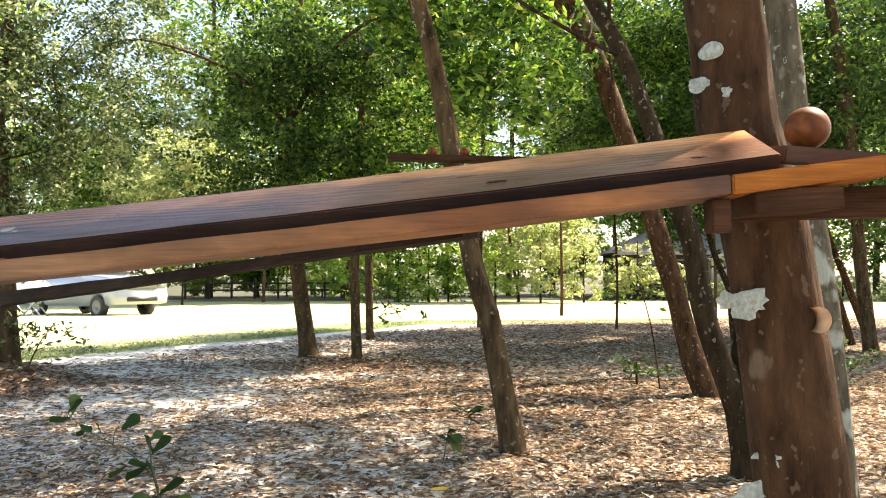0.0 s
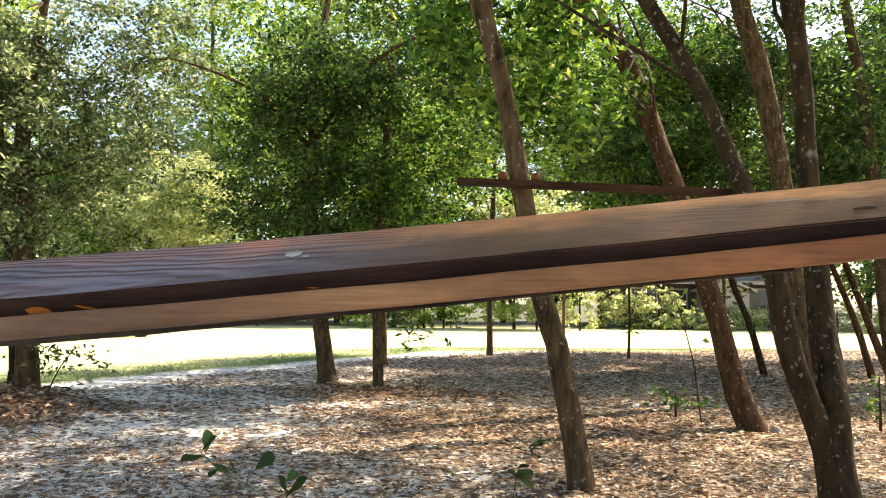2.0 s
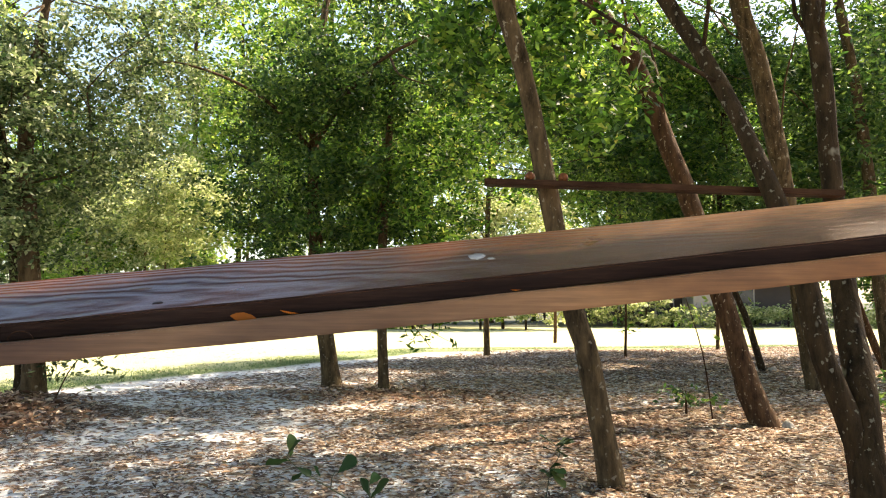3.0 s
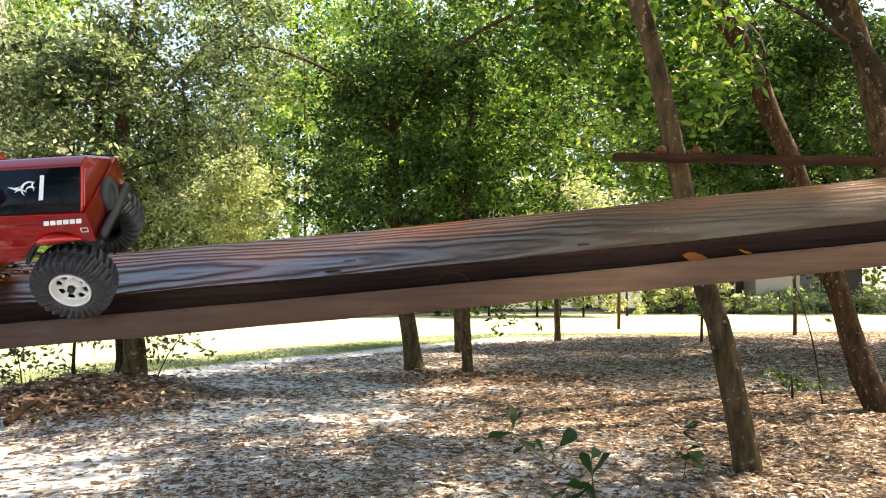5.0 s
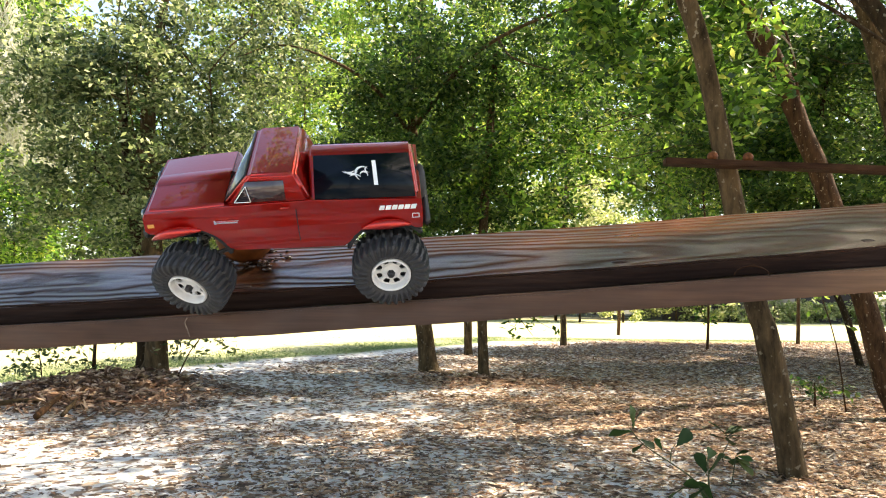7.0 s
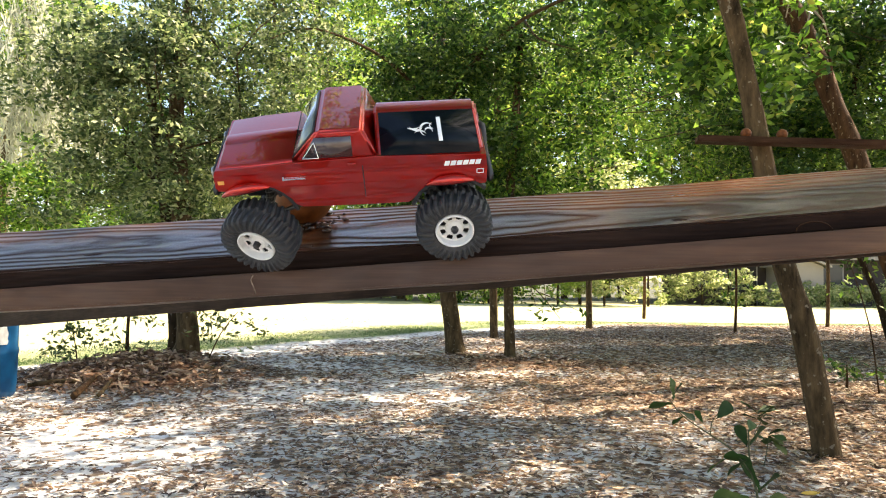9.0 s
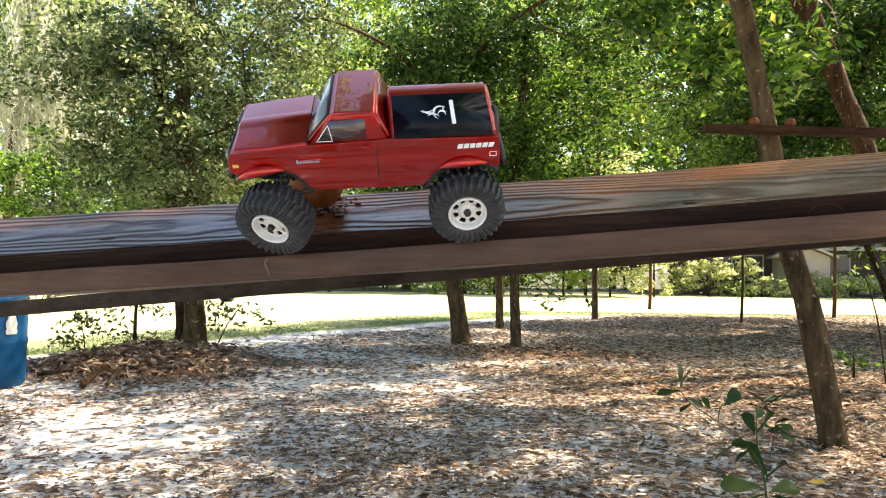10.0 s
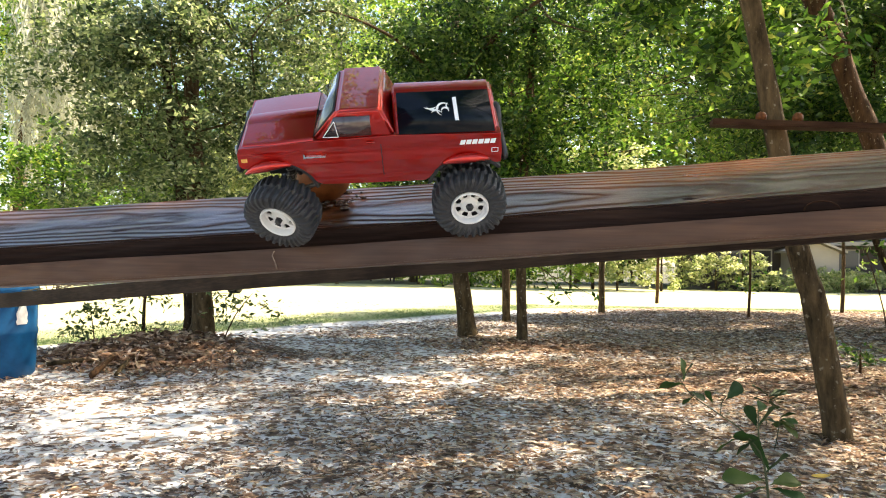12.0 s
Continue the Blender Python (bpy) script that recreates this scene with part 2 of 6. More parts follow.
def ground_build(nt, p, link):
    tc = nt.nodes.new("ShaderNodeTexCoord")
    big = node(nt, "ShaderNodeTexNoise", Scale=0.55, Detail=5.0, Roughness=0.6)
    link(tc.outputs["Object"], big.inputs["Vector"])
    fine = node(nt, "ShaderNodeTexNoise", Scale=60.0, Detail=6.0, Roughness=0.75)
    link(tc.outputs["Object"], fine.inputs["Vector"])
    sand = ramp(nt, [(0.3, (0.54, 0.53, 0.51)), (0.7, (0.78, 0.77, 0.75))])
    link(fine.outputs[0], sand.inputs[0])
    cells = node(nt, "ShaderNodeTexVoronoi", Scale=24.0, Randomness=1.0)
    stretch = nt.nodes.new("ShaderNodeVectorMath")
    stretch.operation = "MULTIPLY_ADD"
    stretch.inputs[1].default_value = (0.05, 0.05, 0.05)
    link(fine.outputs[1], stretch.inputs[0])
    link(tc.outputs["Object"], stretch.inputs[2])
    link(stretch.outputs[0], cells.inputs["Vector"])
    tone = nt.nodes.new("ShaderNodeSeparateColor")
    link(cells.outputs["Color"], tone.inputs[0])
    dead = ramp(nt, [(0.0, (0.035, 0.022, 0.014)), (0.4, (0.14, 0.090, 0.058)), (0.7, (0.31, 0.225, 0.155)), (1.0, (0.56, 0.48, 0.40))])
    link(tone.outputs[0], dead.inputs[0])
    place = nt.nodes.new("ShaderNodeSeparateXYZ")
    link(tc.outputs["Object"], place.inputs[0])
    deep, side, most, thick, cover = nt.nodes.new("ShaderNodeMapRange"), nt.nodes.new("ShaderNodeMapRange"), nt.nodes.new("ShaderNodeMath"), nt.nodes.new("ShaderNodeMath"), nt.nodes.new("ShaderNodeMapRange")
    for m, a, b, c, out in ((deep, 5.5, 9.0, 0.27, 1), (side, -2.0, 0.8, 0.40, 0)):
        m.inputs["From Min"].default_value, m.inputs["From Max"].default_value, m.inputs["To Max"].default_value = a, b, c
        link(place.outputs[out], m.inputs[0])
    most.operation, thick.operation = "MAXIMUM", "ADD"
    link(deep.outputs[0], most.inputs[0])
    link(side.outputs[0], most.inputs[1])
    link(most.outputs[0], thick.inputs[0])
    link(tone.outputs[1], thick.inputs[1])
    cover.inputs["From Min"].default_value, cover.inputs["From Max"].default_value = 0.70, 0.76
    strewn = nt.nodes.new("ShaderNodeMix")
    strewn.data_type = "RGBA"
    link(cover.outputs[0], strewn.inputs[0])
    link(sand.outputs[0], strewn.inputs[6])
    link(dead.outputs[0], strewn.inputs[7])
    grass = ramp(nt, [(0.3, (0.36, 0.355, 0.16)), (0.7, (0.50, 0.475, 0.265))])
    link(fine.outputs[0], grass.inputs[0])
    sep = nt.nodes.new("ShaderNodeSeparateXYZ")
    link(tc.outputs["Object"], sep.inputs[0])
    near, far, least, gap, edge = (nt.nodes.new("ShaderNodeMath") for _ in range(5))
    for m, k, c in ((near, 1.6, 15.12), (far, 0.27, 14.3)):          # the field's edge, in two straight runs
        m.operation = "MULTIPLY_ADD"
        m.inputs[1].default_value, m.inputs[2].default_value = k, c
        link(sep.outputs[0], m.inputs[0])
    least.operation, gap.operation, edge.operation = "MINIMUM", "SUBTRACT", "MULTIPLY_ADD"
    link(near.outputs[0], least.inputs[0])
    link(far.outputs[0], least.inputs[1])
    link(sep.outputs[1], gap.inputs[0])
    link(least.outputs[0], gap.inputs[1])
    edge.inputs[1].default_value = 1.6
    link(big.outputs[0], edge.inputs[0])
    link(gap.outputs[0], edge.inputs[2])
    step = nt.nodes.new("ShaderNodeMapRange")
    step.inputs["From Min"].default_value, step.inputs["From Max"].default_value = 0.7, 1.2
    link(edge.outputs[0], step.inputs[0])
    shore, bare = nt.nodes.new("ShaderNodeMapRange"), nt.nodes.new("ShaderNodeMath")      # bare sand before the turf
    shore.inputs["From Min"].default_value, shore.inputs["From Max"].default_value, shore.inputs["To Max"].default_value = -0.5, 0.2, 0.42
    link(edge.outputs[0], shore.inputs[0])
    bare.operation = "SUBTRACT"
    link(thick.outputs[0], bare.inputs[0])
    link(shore.outputs[0], bare.inputs[1])
    link(bare.outputs[0], cover.inputs[0])
    fringe = nt.nodes.new("ShaderNodeMapRange")          # greener turf along the field's edge
    fringe.inputs["From Min"].default_value, fringe.inputs["From Max"].default_value = 1.2, 4.6
    link(edge.outputs[0], fringe.inputs[0])
    green = ramp(nt, [(0.3, (0.085, 0.125, 0.042)), (0.7, (0.20, 0.235, 0.095))])
    link(fine.outputs[0], green.inputs[0])
    turf = nt.nodes.new("ShaderNodeMix")
    turf.data_type = "RGBA"
    link(fringe.outputs[0], turf.inputs[0])
    link(green.outputs[0], turf.inputs[6])
    link(grass.outputs[0], turf.inputs[7])
    mx = nt.nodes.new("ShaderNodeMix")
    mx.data_type = "RGBA"
    link(step.outputs[0], mx.inputs[0])
    link(strewn.outputs[2], mx.inputs[6])
    link(turf.outputs[2], mx.inputs[7])
    wood = nt.nodes.new("ShaderNodeMapRange")            # leaf-covered forest floor past the field
    wood.inputs["From Min"].default_value, wood.inputs["From Max"].default_value = 38.0, 40.0
    link(sep.outputs[1], wood.inputs[0])
    floor = ramp(nt, [(0.3, (0.022, 0.028, 0.010)), (0.7, (0.060, 0.058, 0.024))])
    link(fine.outputs[0], floor.inputs[0])
    mw = nt.nodes.new("ShaderNodeMix")
    mw.data_type = "RGBA"
    link(wood.outputs[0], mw.inputs[0])
    link(mx.outputs[2], mw.inputs[6])
    link(floor.outputs[0], mw.inputs[7])
    link(mw.outputs[2], p.inputs["Base Color"])
    p.inputs["Roughness"].default_value = 0.95
    bump(nt, link, fine.outputs[0], 0.6, 0.02, p)


GROUND = mat("sandy_ground", ground_build)


# ---- building helpers ----
def mesh_of(name, bm, material, smooth=True):
    me = bpy.data.meshes.new(name)
    bm.to_mesh(me)
    bm.free()
    me.materials.append(material)
    if smooth:
        me.shade_smooth()
    return me


def part(name, bm, material, parent, label="", smooth=True, crisp=False):
    ob = new(name, mesh_of(name, bm, material, smooth))
    ob.parent = parent
    if crisp:
        ob.modifiers.new("crisp", "WEIGHTED_NORMAL").weight = 100
    if label:
        ob["label"] = label
    return ob


def flat_mesh(name, verts, faces, material):
    """A mesh from arrays: verts (n, 3) and faces (m, k), all of k corners."""
    verts, faces = np.asarray(verts, np.float32), np.asarray(faces, np.int32)
    me = bpy.data.meshes.new(name)
    me.vertices.add(len(verts))
    me.vertices.foreach_set("co", verts.ravel())
    k = faces.shape[1]
    me.loops.add(faces.size)
    me.loops.foreach_set("vertex_index", faces.ravel())
    me.polygons.add(len(faces))
    me.polygons.foreach_set("loop_start", np.arange(0, faces.size, k, dtype=np.int32))
    me.update(calc_edges=True)
    me.materials.append(material)
    return me


def leaves(name, centres, length, width, rng, material, droop=0.25, flat=0.0, curl=0.25):
    """One mesh of folded leaves at the centres; flat 1 lays them level."""
    n = len(centres)
    d = rng.normal(size=(n, 3))
    d[:, 2] = d[:, 2] * (1 - flat) - droop
    d /= np.linalg.norm(d, axis=1)[:, None]
    s = np.cross(d, rng.normal(size=(n, 3)) * (1 - flat * 0.9) + np.array((0, 0, flat * 2.0)))
    s /= np.linalg.norm(s, axis=1)[:, None] + 1e-9
    u = np.cross(s, d)
    ln = (length * rng.uniform(0.6, 1.3, n))[:, None]
    wd = (width * rng.uniform(0.7, 1.3, n))[:, None]
    c = np.asarray(centres)
    k = curl * rng.uniform(-0.3, 1.0, n)[:, None]
    base, tip = c - d * ln * 0.5, c + d * ln * 0.5
    mid_a = c - d * ln * 0.05 + s * wd * 0.5 + u * wd * k
    mid_b = c - d * ln * 0.05 - s * wd * 0.5 + u * wd * k
    verts = np.stack([base, mid_a, tip, mid_b], 1).reshape(-1, 3)
    i = np.arange(n)[:, None] * 4
    faces = np.concatenate([i + [0, 1, 2], i + [0, 2, 3]], 1).reshape(-1, 3)
    return flat_mesh(name, verts, faces, material)


def spline(pts, step):
    """Catmull-Rom through rows (x, y, z, r), resampled at about step metres."""
    p = np.array(pts, float)
    p = np.vstack([2 * p[0] - p[1], p, 2 * p[-1] - p[-2]])
    out = []
    for i in range(1, len(p) - 2):
        n = max(2, int(np.linalg.norm(p[i + 1, :3] - p[i, :3]) / step))
        for t in np.arange(n) / n:
            a, b, c, d = p[i - 1:i + 3]
            out.append(0.5 * (2 * b + (c - a) * t + (2 * a - 5 * b + 4 * c - d) * t * t + (3 * b - a - 3 * c + d) * t ** 3))
    out.append(p[-2])
    return np.array(out)


def tube(bm, pts, sides=12, step=0.12, rough=0.08, seed=0):
    """A tapered, uneven tube along rows (x, y, z, r) into bm."""
    q = spline(pts, step)
    rings = []
    for i, (x, y, z, r) in enumerate(q):
        t = q[min(i + 1, len(q) - 1), :3] - q[max(i - 1, 0), :3]
        t = Vector(t).normalized()
        a = t.cross(Vector((0, 1, 0.01))).normalized()
        b = t.cross(a)
        ring = []
        for k in range(sides):
            w = 2 * math.pi * k / sides
            v = a * math.cos(w) + b * math.sin(w)
            f = r * (1 + rough * 2 * noise.noise(Vector((x * 3 + v.x * 1.5 + seed, y * 3 + v.y * 1.5, z * 4))))
            ring.append(bm.verts.new(Vector((x, y, z)) + v * f))
        rings.append(ring)
    for r0, r1 in zip(rings, rings[1:]):
        for k in range(sides):
            bm.faces.new((r0[k], r0[(k + 1) % sides], r1[(k + 1) % sides], r1[k]))
    bm.faces.new(rings[0][::-1])
    bm.faces.new(rings[-1])


def tree(label, trunk, crown, seed, bark=None, leaf=None, leaf_size=(0.078, 0.036), limbs=(), category="tree", name="tree", group=""):
    """trunk: rows (x, y, z, r). crown: rows (x, y, z, rx, ry, rz, clumps, leaves a clump, spread)."""
    rng = np.random.default_rng(seed)
    root = tagged(new(name), label, category, group)
    root.location = trunk[0][:3]
    off = np.array((*trunk[0][:3], 0))
    bm = bmesh.new()
    tube(bm, np.array(trunk) - off, 12, 0.12, 0.09, seed)
    part("trunk", bm, bark or BARK, root)
    cs = []
    boughs = [(l, 7, 0.15, 0.08) for l in limbs]
    q = spline(trunk, 0.15)
    for x, y, z, rx, ry, rz, clumps, per, spread in crown:
        for i in range(int(clumps)):
            v = rng.normal(size=3)
            v *= rng.uniform(0.35, 1.0) ** 0.5 / np.linalg.norm(v)
            c = np.array((x, y, z)) + v * (rx, ry, rz)
            for _ in range(4):
                d = c + rng.normal(size=3) * spread * np.array((1.1, 1.1, 0.8))
                cs.append(d + rng.normal(size=(int(per * rng.uniform(0.1, 0.4)), 3)) * spread * np.array((0.40, 0.40, 0.24)))
            if i % 9 == 0:
                k = q[int(len(q) * rng.uniform(0.45, 0.98))]
                r = min(k[3] * 0.28, 0.012)
                steps = [k[:3] + (c - k[:3]) * u + rng.normal(size=3) * 0.07 * np.linalg.norm(c - k[:3]) * (0 < u < 1) + (0, 0, 0.25 * u * (1 - u)) for u in (0, 0.25, 0.5, 0.75, 1)]
                boughs.append(([(*p, r * (1 - 0.75 * n / 4)) for n, p in enumerate(steps)], 5, 0.25, 0.0))
    for l, sides, step, uneven in boughs:
        bm = bmesh.new()
        tube(bm, np.array(l) - off, sides, step, uneven, seed)
        part("limb", bm, bark or BARK, root)
    if cs:
        me = leaves("crown", np.concatenate(cs) - off[:3], *leaf_size, rng, leaf or LEAF_OAK, 0.25, 0.4)
        ob = new("crown", me)
        ob.parent = root
    return root


def box(bm, x0, x1, y0, y1, z0, z1):
    r = bmesh.ops.create_cube(bm, size=1)
    for v in r["verts"]:
        v.co = Vector(((x0 + x1) / 2 + v.co.x * (x1 - x0), (y0 + y1) / 2 + v.co.y * (y1 - y0), (z0 + z1) / 2 + v.co.z * (z1 - z0)))
    return r["verts"]


# ---- ground ----
def ground_height(x, y):
    h = 0.03 * noise.noise(Vector((x * 0.35, y * 0.35, 0.0))) + 0.012 * noise.noise(Vector((x * 1.7, y * 1.7, 3.0)))
    h += 0.15 * math.exp(-(((x + 4.0) / 0.8) ** 2 + ((y - 6.45) / 0.7) ** 2))      # mound of litter round the tree
    h += 0.10 * math.exp(-(((x - 4.9) / 1.4) ** 2 + ((y - 6.2) / 1.2) ** 2))
    return h - min(max(y - 14.0, 0.0) * 0.035, 0.35)


def grid_lines(lo, mid0, mid1, hi, fine, coarse):
    a = [mid0 - (mid0 - lo) * (k / coarse) ** 2.2 for k in range(coarse, 0, -1)]
    b = list(np.arange(mid0, mid1, fine))
    c = [mid1 + (hi - mid1) * (k / coarse) ** 2.2 for k in range(coarse + 1)]
    return a + b + c


gx, gy = grid_lines(-900, -9, 9, 900, 0.12, 18), grid_lines(-900, -2, 15, 1400, 0.12, 18)
gv = [(x, y, ground_height(x, y)) for y in gy for x in gx]
gf = [(j * len(gx) + i, j * len(gx) + i + 1, (j + 1) * len(gx) + i + 1, (j + 1) * len(gx) + i) for j in range(len(gy) - 1) for i in range(len(gx) - 1)]
ground = new("ground", flat_mesh("ground", gv, gf, GROUND))
ground.data.shade_smooth()
tagged(ground, "pale sandy ground running out into a sunlit dry field", "ground", kind="structure")

rng = np.random.default_rng(5)


def scatter(n, x0, x1, y0, y1, keep):
    out = []
    while len(out) < n:
        x, y = rng.uniform(x0, x1), rng.uniform(y0, y1)
        if rng.random() < keep(x, y):
            out.append((x, y, ground_height(x, y) + rng.uniform(0.004, 0.022)))
    return np.array(out)


def field_edge(x):
    return min(15.12 + 1.6 * x, 14.3 + 0.27 * x)


def litter_density(x, y):
    d = 0.62 + 0.04 * min(max(y - 6.5, 0.0), 4.0) + 0.55 * noise.noise(Vector((x * 0.8, y * 0.8, 9.0))) + 0.35 * noise.noise(Vector((x * 3, y * 3, 4.0)))
    d += 0.55 * (x + 1.6) / 3.0 if x > -1 else -0.13 * min(-1 - x, 2.2)
    d += 1.2 * math.exp(-(((x + 4.05) / 0.9) ** 2 + ((y - 6.3) / 0.7) ** 2))
    d -= max(y - field_edge(x) + 1.2, 0.0) * 1.1
    if y > field_edge(x) + 0.3:
        return 0.01
    return min(max(d, 0.06), 1.0)


pts = np.concatenate([scatter(124000, -6.2, 4.6, 1.4, 6.6, litter_density), scatter(90000, -7.5, 9, 6.6, 17, litter_density), scatter(16000, -8, 7, -6, 1.4, litter_density)])
heap = np.concatenate([rng.normal(size=(2600, 2)) * (0.32, 0.30) + (-3.95, 5.88), rng.normal(size=(500, 2)) * (0.18, 0.12) + (-4.45, 5.85)])
heap = [(x, y, ground_height(x, y) + rng.uniform(0.005, 0.06)) for x, y in heap]
pile = new("leaf_pile", leaves("leaf_pile", heap, 0.088, 0.026, rng, PILE, 0.0, 0.75, 0.8))
tagged(pile, "heap of reddish-brown dry leaves round the trunk", "leaf pile", kind="stuff")
drift = np.concatenate([rng.normal(size=(2200, 2)) * (0.62, 0.34) + (-1.0, 7.65), rng.normal(size=(900, 2)) * (0.5, 0.3) + (0.5, 5.6)])
drift = [(x, y, ground_height(x, y) + rng.uniform(0.01, 0.035)) for x, y in drift]
pile = new("leaf_drift", leaves("leaf_drift", drift, 0.070, 0.024, rng, PILE, 0.0, 0.88, 0.6))
tagged(pile, "drift of reddish-brown leaves round the thin trunks", "leaf litter", kind="stuff")
pale = rng.random(len(pts)) < np.interp(pts[:, 1], (7.5, 9.5), (0.0, 0.62))
pale |= rng.random(len(pts)) < np.interp(pts[:, 0], (-4.3, -3.6, -2.4, -1.0, 0.8), (0.6, 0.82, 0.72, 0.36, 0.08))
size = np.interp(pts[:, 1], (4.0, 9.0), (1.0, 1.45))       # larger leaves under the thick crowns
bleached = new("leaf_litter", leaves("leaf_litter", pts[pale], 0.042 * size[pale], 0.0125 * size[pale], rng, BLEACHED, 0.0, 0.94, 0.45))
tagged(bleached, "sun-bleached greyish dry leaves scattered over white sand", "leaf litter", kind="stuff")
litter = new("leaf_litter", leaves("leaf_litter", pts[~pale], 0.050 * size[~pale], 0.0155 * size[~pale], rng, LITTER, 0.0, 0.93, 0.5))
tagged(litter, "brown and tan dry oak leaves lying thickly on sand", "leaf litter", kind="stuff")
pts = scatter(26000, -9, 9, 5.0, 20.0, lambda x, y: max(0.0, min(1.0, 1.3 - 0.42 * (y - field_edge(x)))) * (1.0 if x < -0.5 else 0.35) * (0.5 + 0.8 * noise.noise(Vector((x, y, 0)))) if y > field_edge(x) + 0.1 else 0.0)
pts[:, 2] += 0.008
grass = new("grass", leaves("grass", pts, 0.026, 0.009, rng, LEAF_GRASS, -1.2, 0.0, 0.1))
tagged(grass, "short green grass along the edge of the field", "grass", kind="stuff")


# ---- the ramp ----
def soften_edges(bm, offset):
    ed = [e for e in bm.edges if len(e.link_faces) == 2 and e.calc_face_angle(0) > 0.35]
    bmesh.ops.bevel(bm, geom=ed, offset=offset, segments=2, affect="EDGES", clamp_overlap=True)


TILT = 0.4267


def ramp_edge(x):
    m = x + 1.25
    return 1.018 - 0.003 * m, 0.847 + 0.0955 * m + 0.0138 * (m - 0.43) ** 2


def plank(name, x0, x1, section, material, parent, label="", path=ramp_edge, step=0.05, seed=0, edge=None):
    """A board that follows the ramp's bent line; section: corners (y, z) from its near top edge."""
    n = max(2, int((x1 - x0) / step))
    bm = bmesh.new()
    rings = []
    ox, (oy, oz) = (x0 + x1) / 2, path((x0 + x1) / 2)
    for i in range(n + 1):
        x = x0 + (x1 - x0) * i / n
        y, z = path(x)
        ring = []
        for k, (a, b) in enumerate(section):
            w = 0.0012 * noise.noise(Vector((x * 9 + seed, k * 5.1, 0)))
            ring.append(bm.verts.new((x - ox, y + a + w - oy, z + b + w - oz)))
        rings.append(ring)
    k = len(section)
    for r0, r1 in zip(rings, rings[1:]):
        for j in range(k):
            bm.faces.new((r0[j], r0[(j + 1) % k], r1[(j + 1) % k], r1[j]))
    bm.faces.new(rings[0])
    bm.faces.new(rings[-1][::-1])
    bmesh.ops.recalc_face_normals(bm, faces=bm.faces)
    ends = [e for e in bm.edges if len(e.link_faces) == 2 and e.calc_face_angle(0) > 0.5]
    bmesh.ops.bevel(bm, geom=ends, offset=0.0018, segments=2, affect="EDGES")
    ob = part(name, bm, material, parent, label, False)
    ob.location = (ox, oy, oz)
    # faces turned to the near side get the darker edge material
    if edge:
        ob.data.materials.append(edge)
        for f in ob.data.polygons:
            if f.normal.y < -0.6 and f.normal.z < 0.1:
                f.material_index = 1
    return ob


ct, st = math.cos(TILT), math.sin(TILT)
W, TH = 0.1156, 0.019
course = tagged(new("ramp"), "long brown-stained plank ramp tilted sideways between trees", "ramp")
plank("board", -2.75, 0.262, [(0, 0), (W * ct, W * st), (W * ct + TH * st, W * st - TH * ct), (TH * st, -TH * ct)], WOOD, course, "brown-stained board with dark near edge", edge=WOOD_EDGE)
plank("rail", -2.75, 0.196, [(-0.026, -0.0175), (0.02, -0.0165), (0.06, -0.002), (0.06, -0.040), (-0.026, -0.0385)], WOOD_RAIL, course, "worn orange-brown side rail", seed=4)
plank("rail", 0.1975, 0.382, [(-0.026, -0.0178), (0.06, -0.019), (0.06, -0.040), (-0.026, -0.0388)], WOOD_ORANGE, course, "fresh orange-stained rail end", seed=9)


def block(name, x0, x1, y0, y1, z0, z1, material, parent, label="", turn=(0, 0, 0)):
    bm = bmesh.new()
    box(bm, (x0 - x1) / 2, (x1 - x0) / 2, (y0 - y1) / 2, (y1 - y0) / 2, (z0 - z1) / 2, (z1 - z0) / 2)
    soften_edges(bm, 0.0015)
    ob = part(name, bm, material, parent, label, False)
    ob.matrix_basis = pose((x0 + x1) / 2, (y0 + y1) / 2, (z0 + z1) / 2, *turn)
    return ob


block("bracket", 0.226, 0.323, 1.000, 1.150, 0.944, 0.9685, WOOD_RED, course, "short brown bracket under the rail", (0, -3, 0))
block("bracket", 0.183, 0.204, 1.010, 1.040, 0.921, 0.958, WOOD_RED, course, "dark bracket against the trunk")
block("cross_board", 0.250, 0.75, 1.105, 1.140, 0.946, 0.984, WOOD_RED, course, "dark board fixed across the trunk", (0, -1, 0))
block("end_board", 0.275, 0.75, 1.035, 1.145, 0.990, 1.009, WOOD_RAIL, course, "short board beyond the ramp's end", (9, 5, 0))
block("prop", -2.72, -2.66, 1.02, 1.09, -0.05, 0.672, WOOD_DARK, course, "dark wooden prop under the low end")
block("prop", 0.68, 0.73, 1.05, 1.13, -0.05, 0.950, WOOD_DARK, course, "dark wooden prop")

# a second, lower board that runs back from the ramp
second = tagged(new("board"), "narrow dark weathered board running back under the ramp", "board")
way = spline([(-4.25, 4.226, 0.528, 0), (-2.7, 3.02, 0.669, 0), (-1.2, 1.86, 0.811, 0), (-0.08, 1.13, 0.934, 0)], 0.08)[:, :3]


def board_half(x):
    return float(np.interp(x, (-4.2, -2.8, -1.6), (0.032, 0.017, 0.0115)))


def board_top(x):
    return float(np.interp(x, (-4.2, -2.8, -2.2, -1.6, -1.0, -0.55), (0.075, 0.056, 0.047, 0.037, 0.027, 0.0145))) - board_half(x)


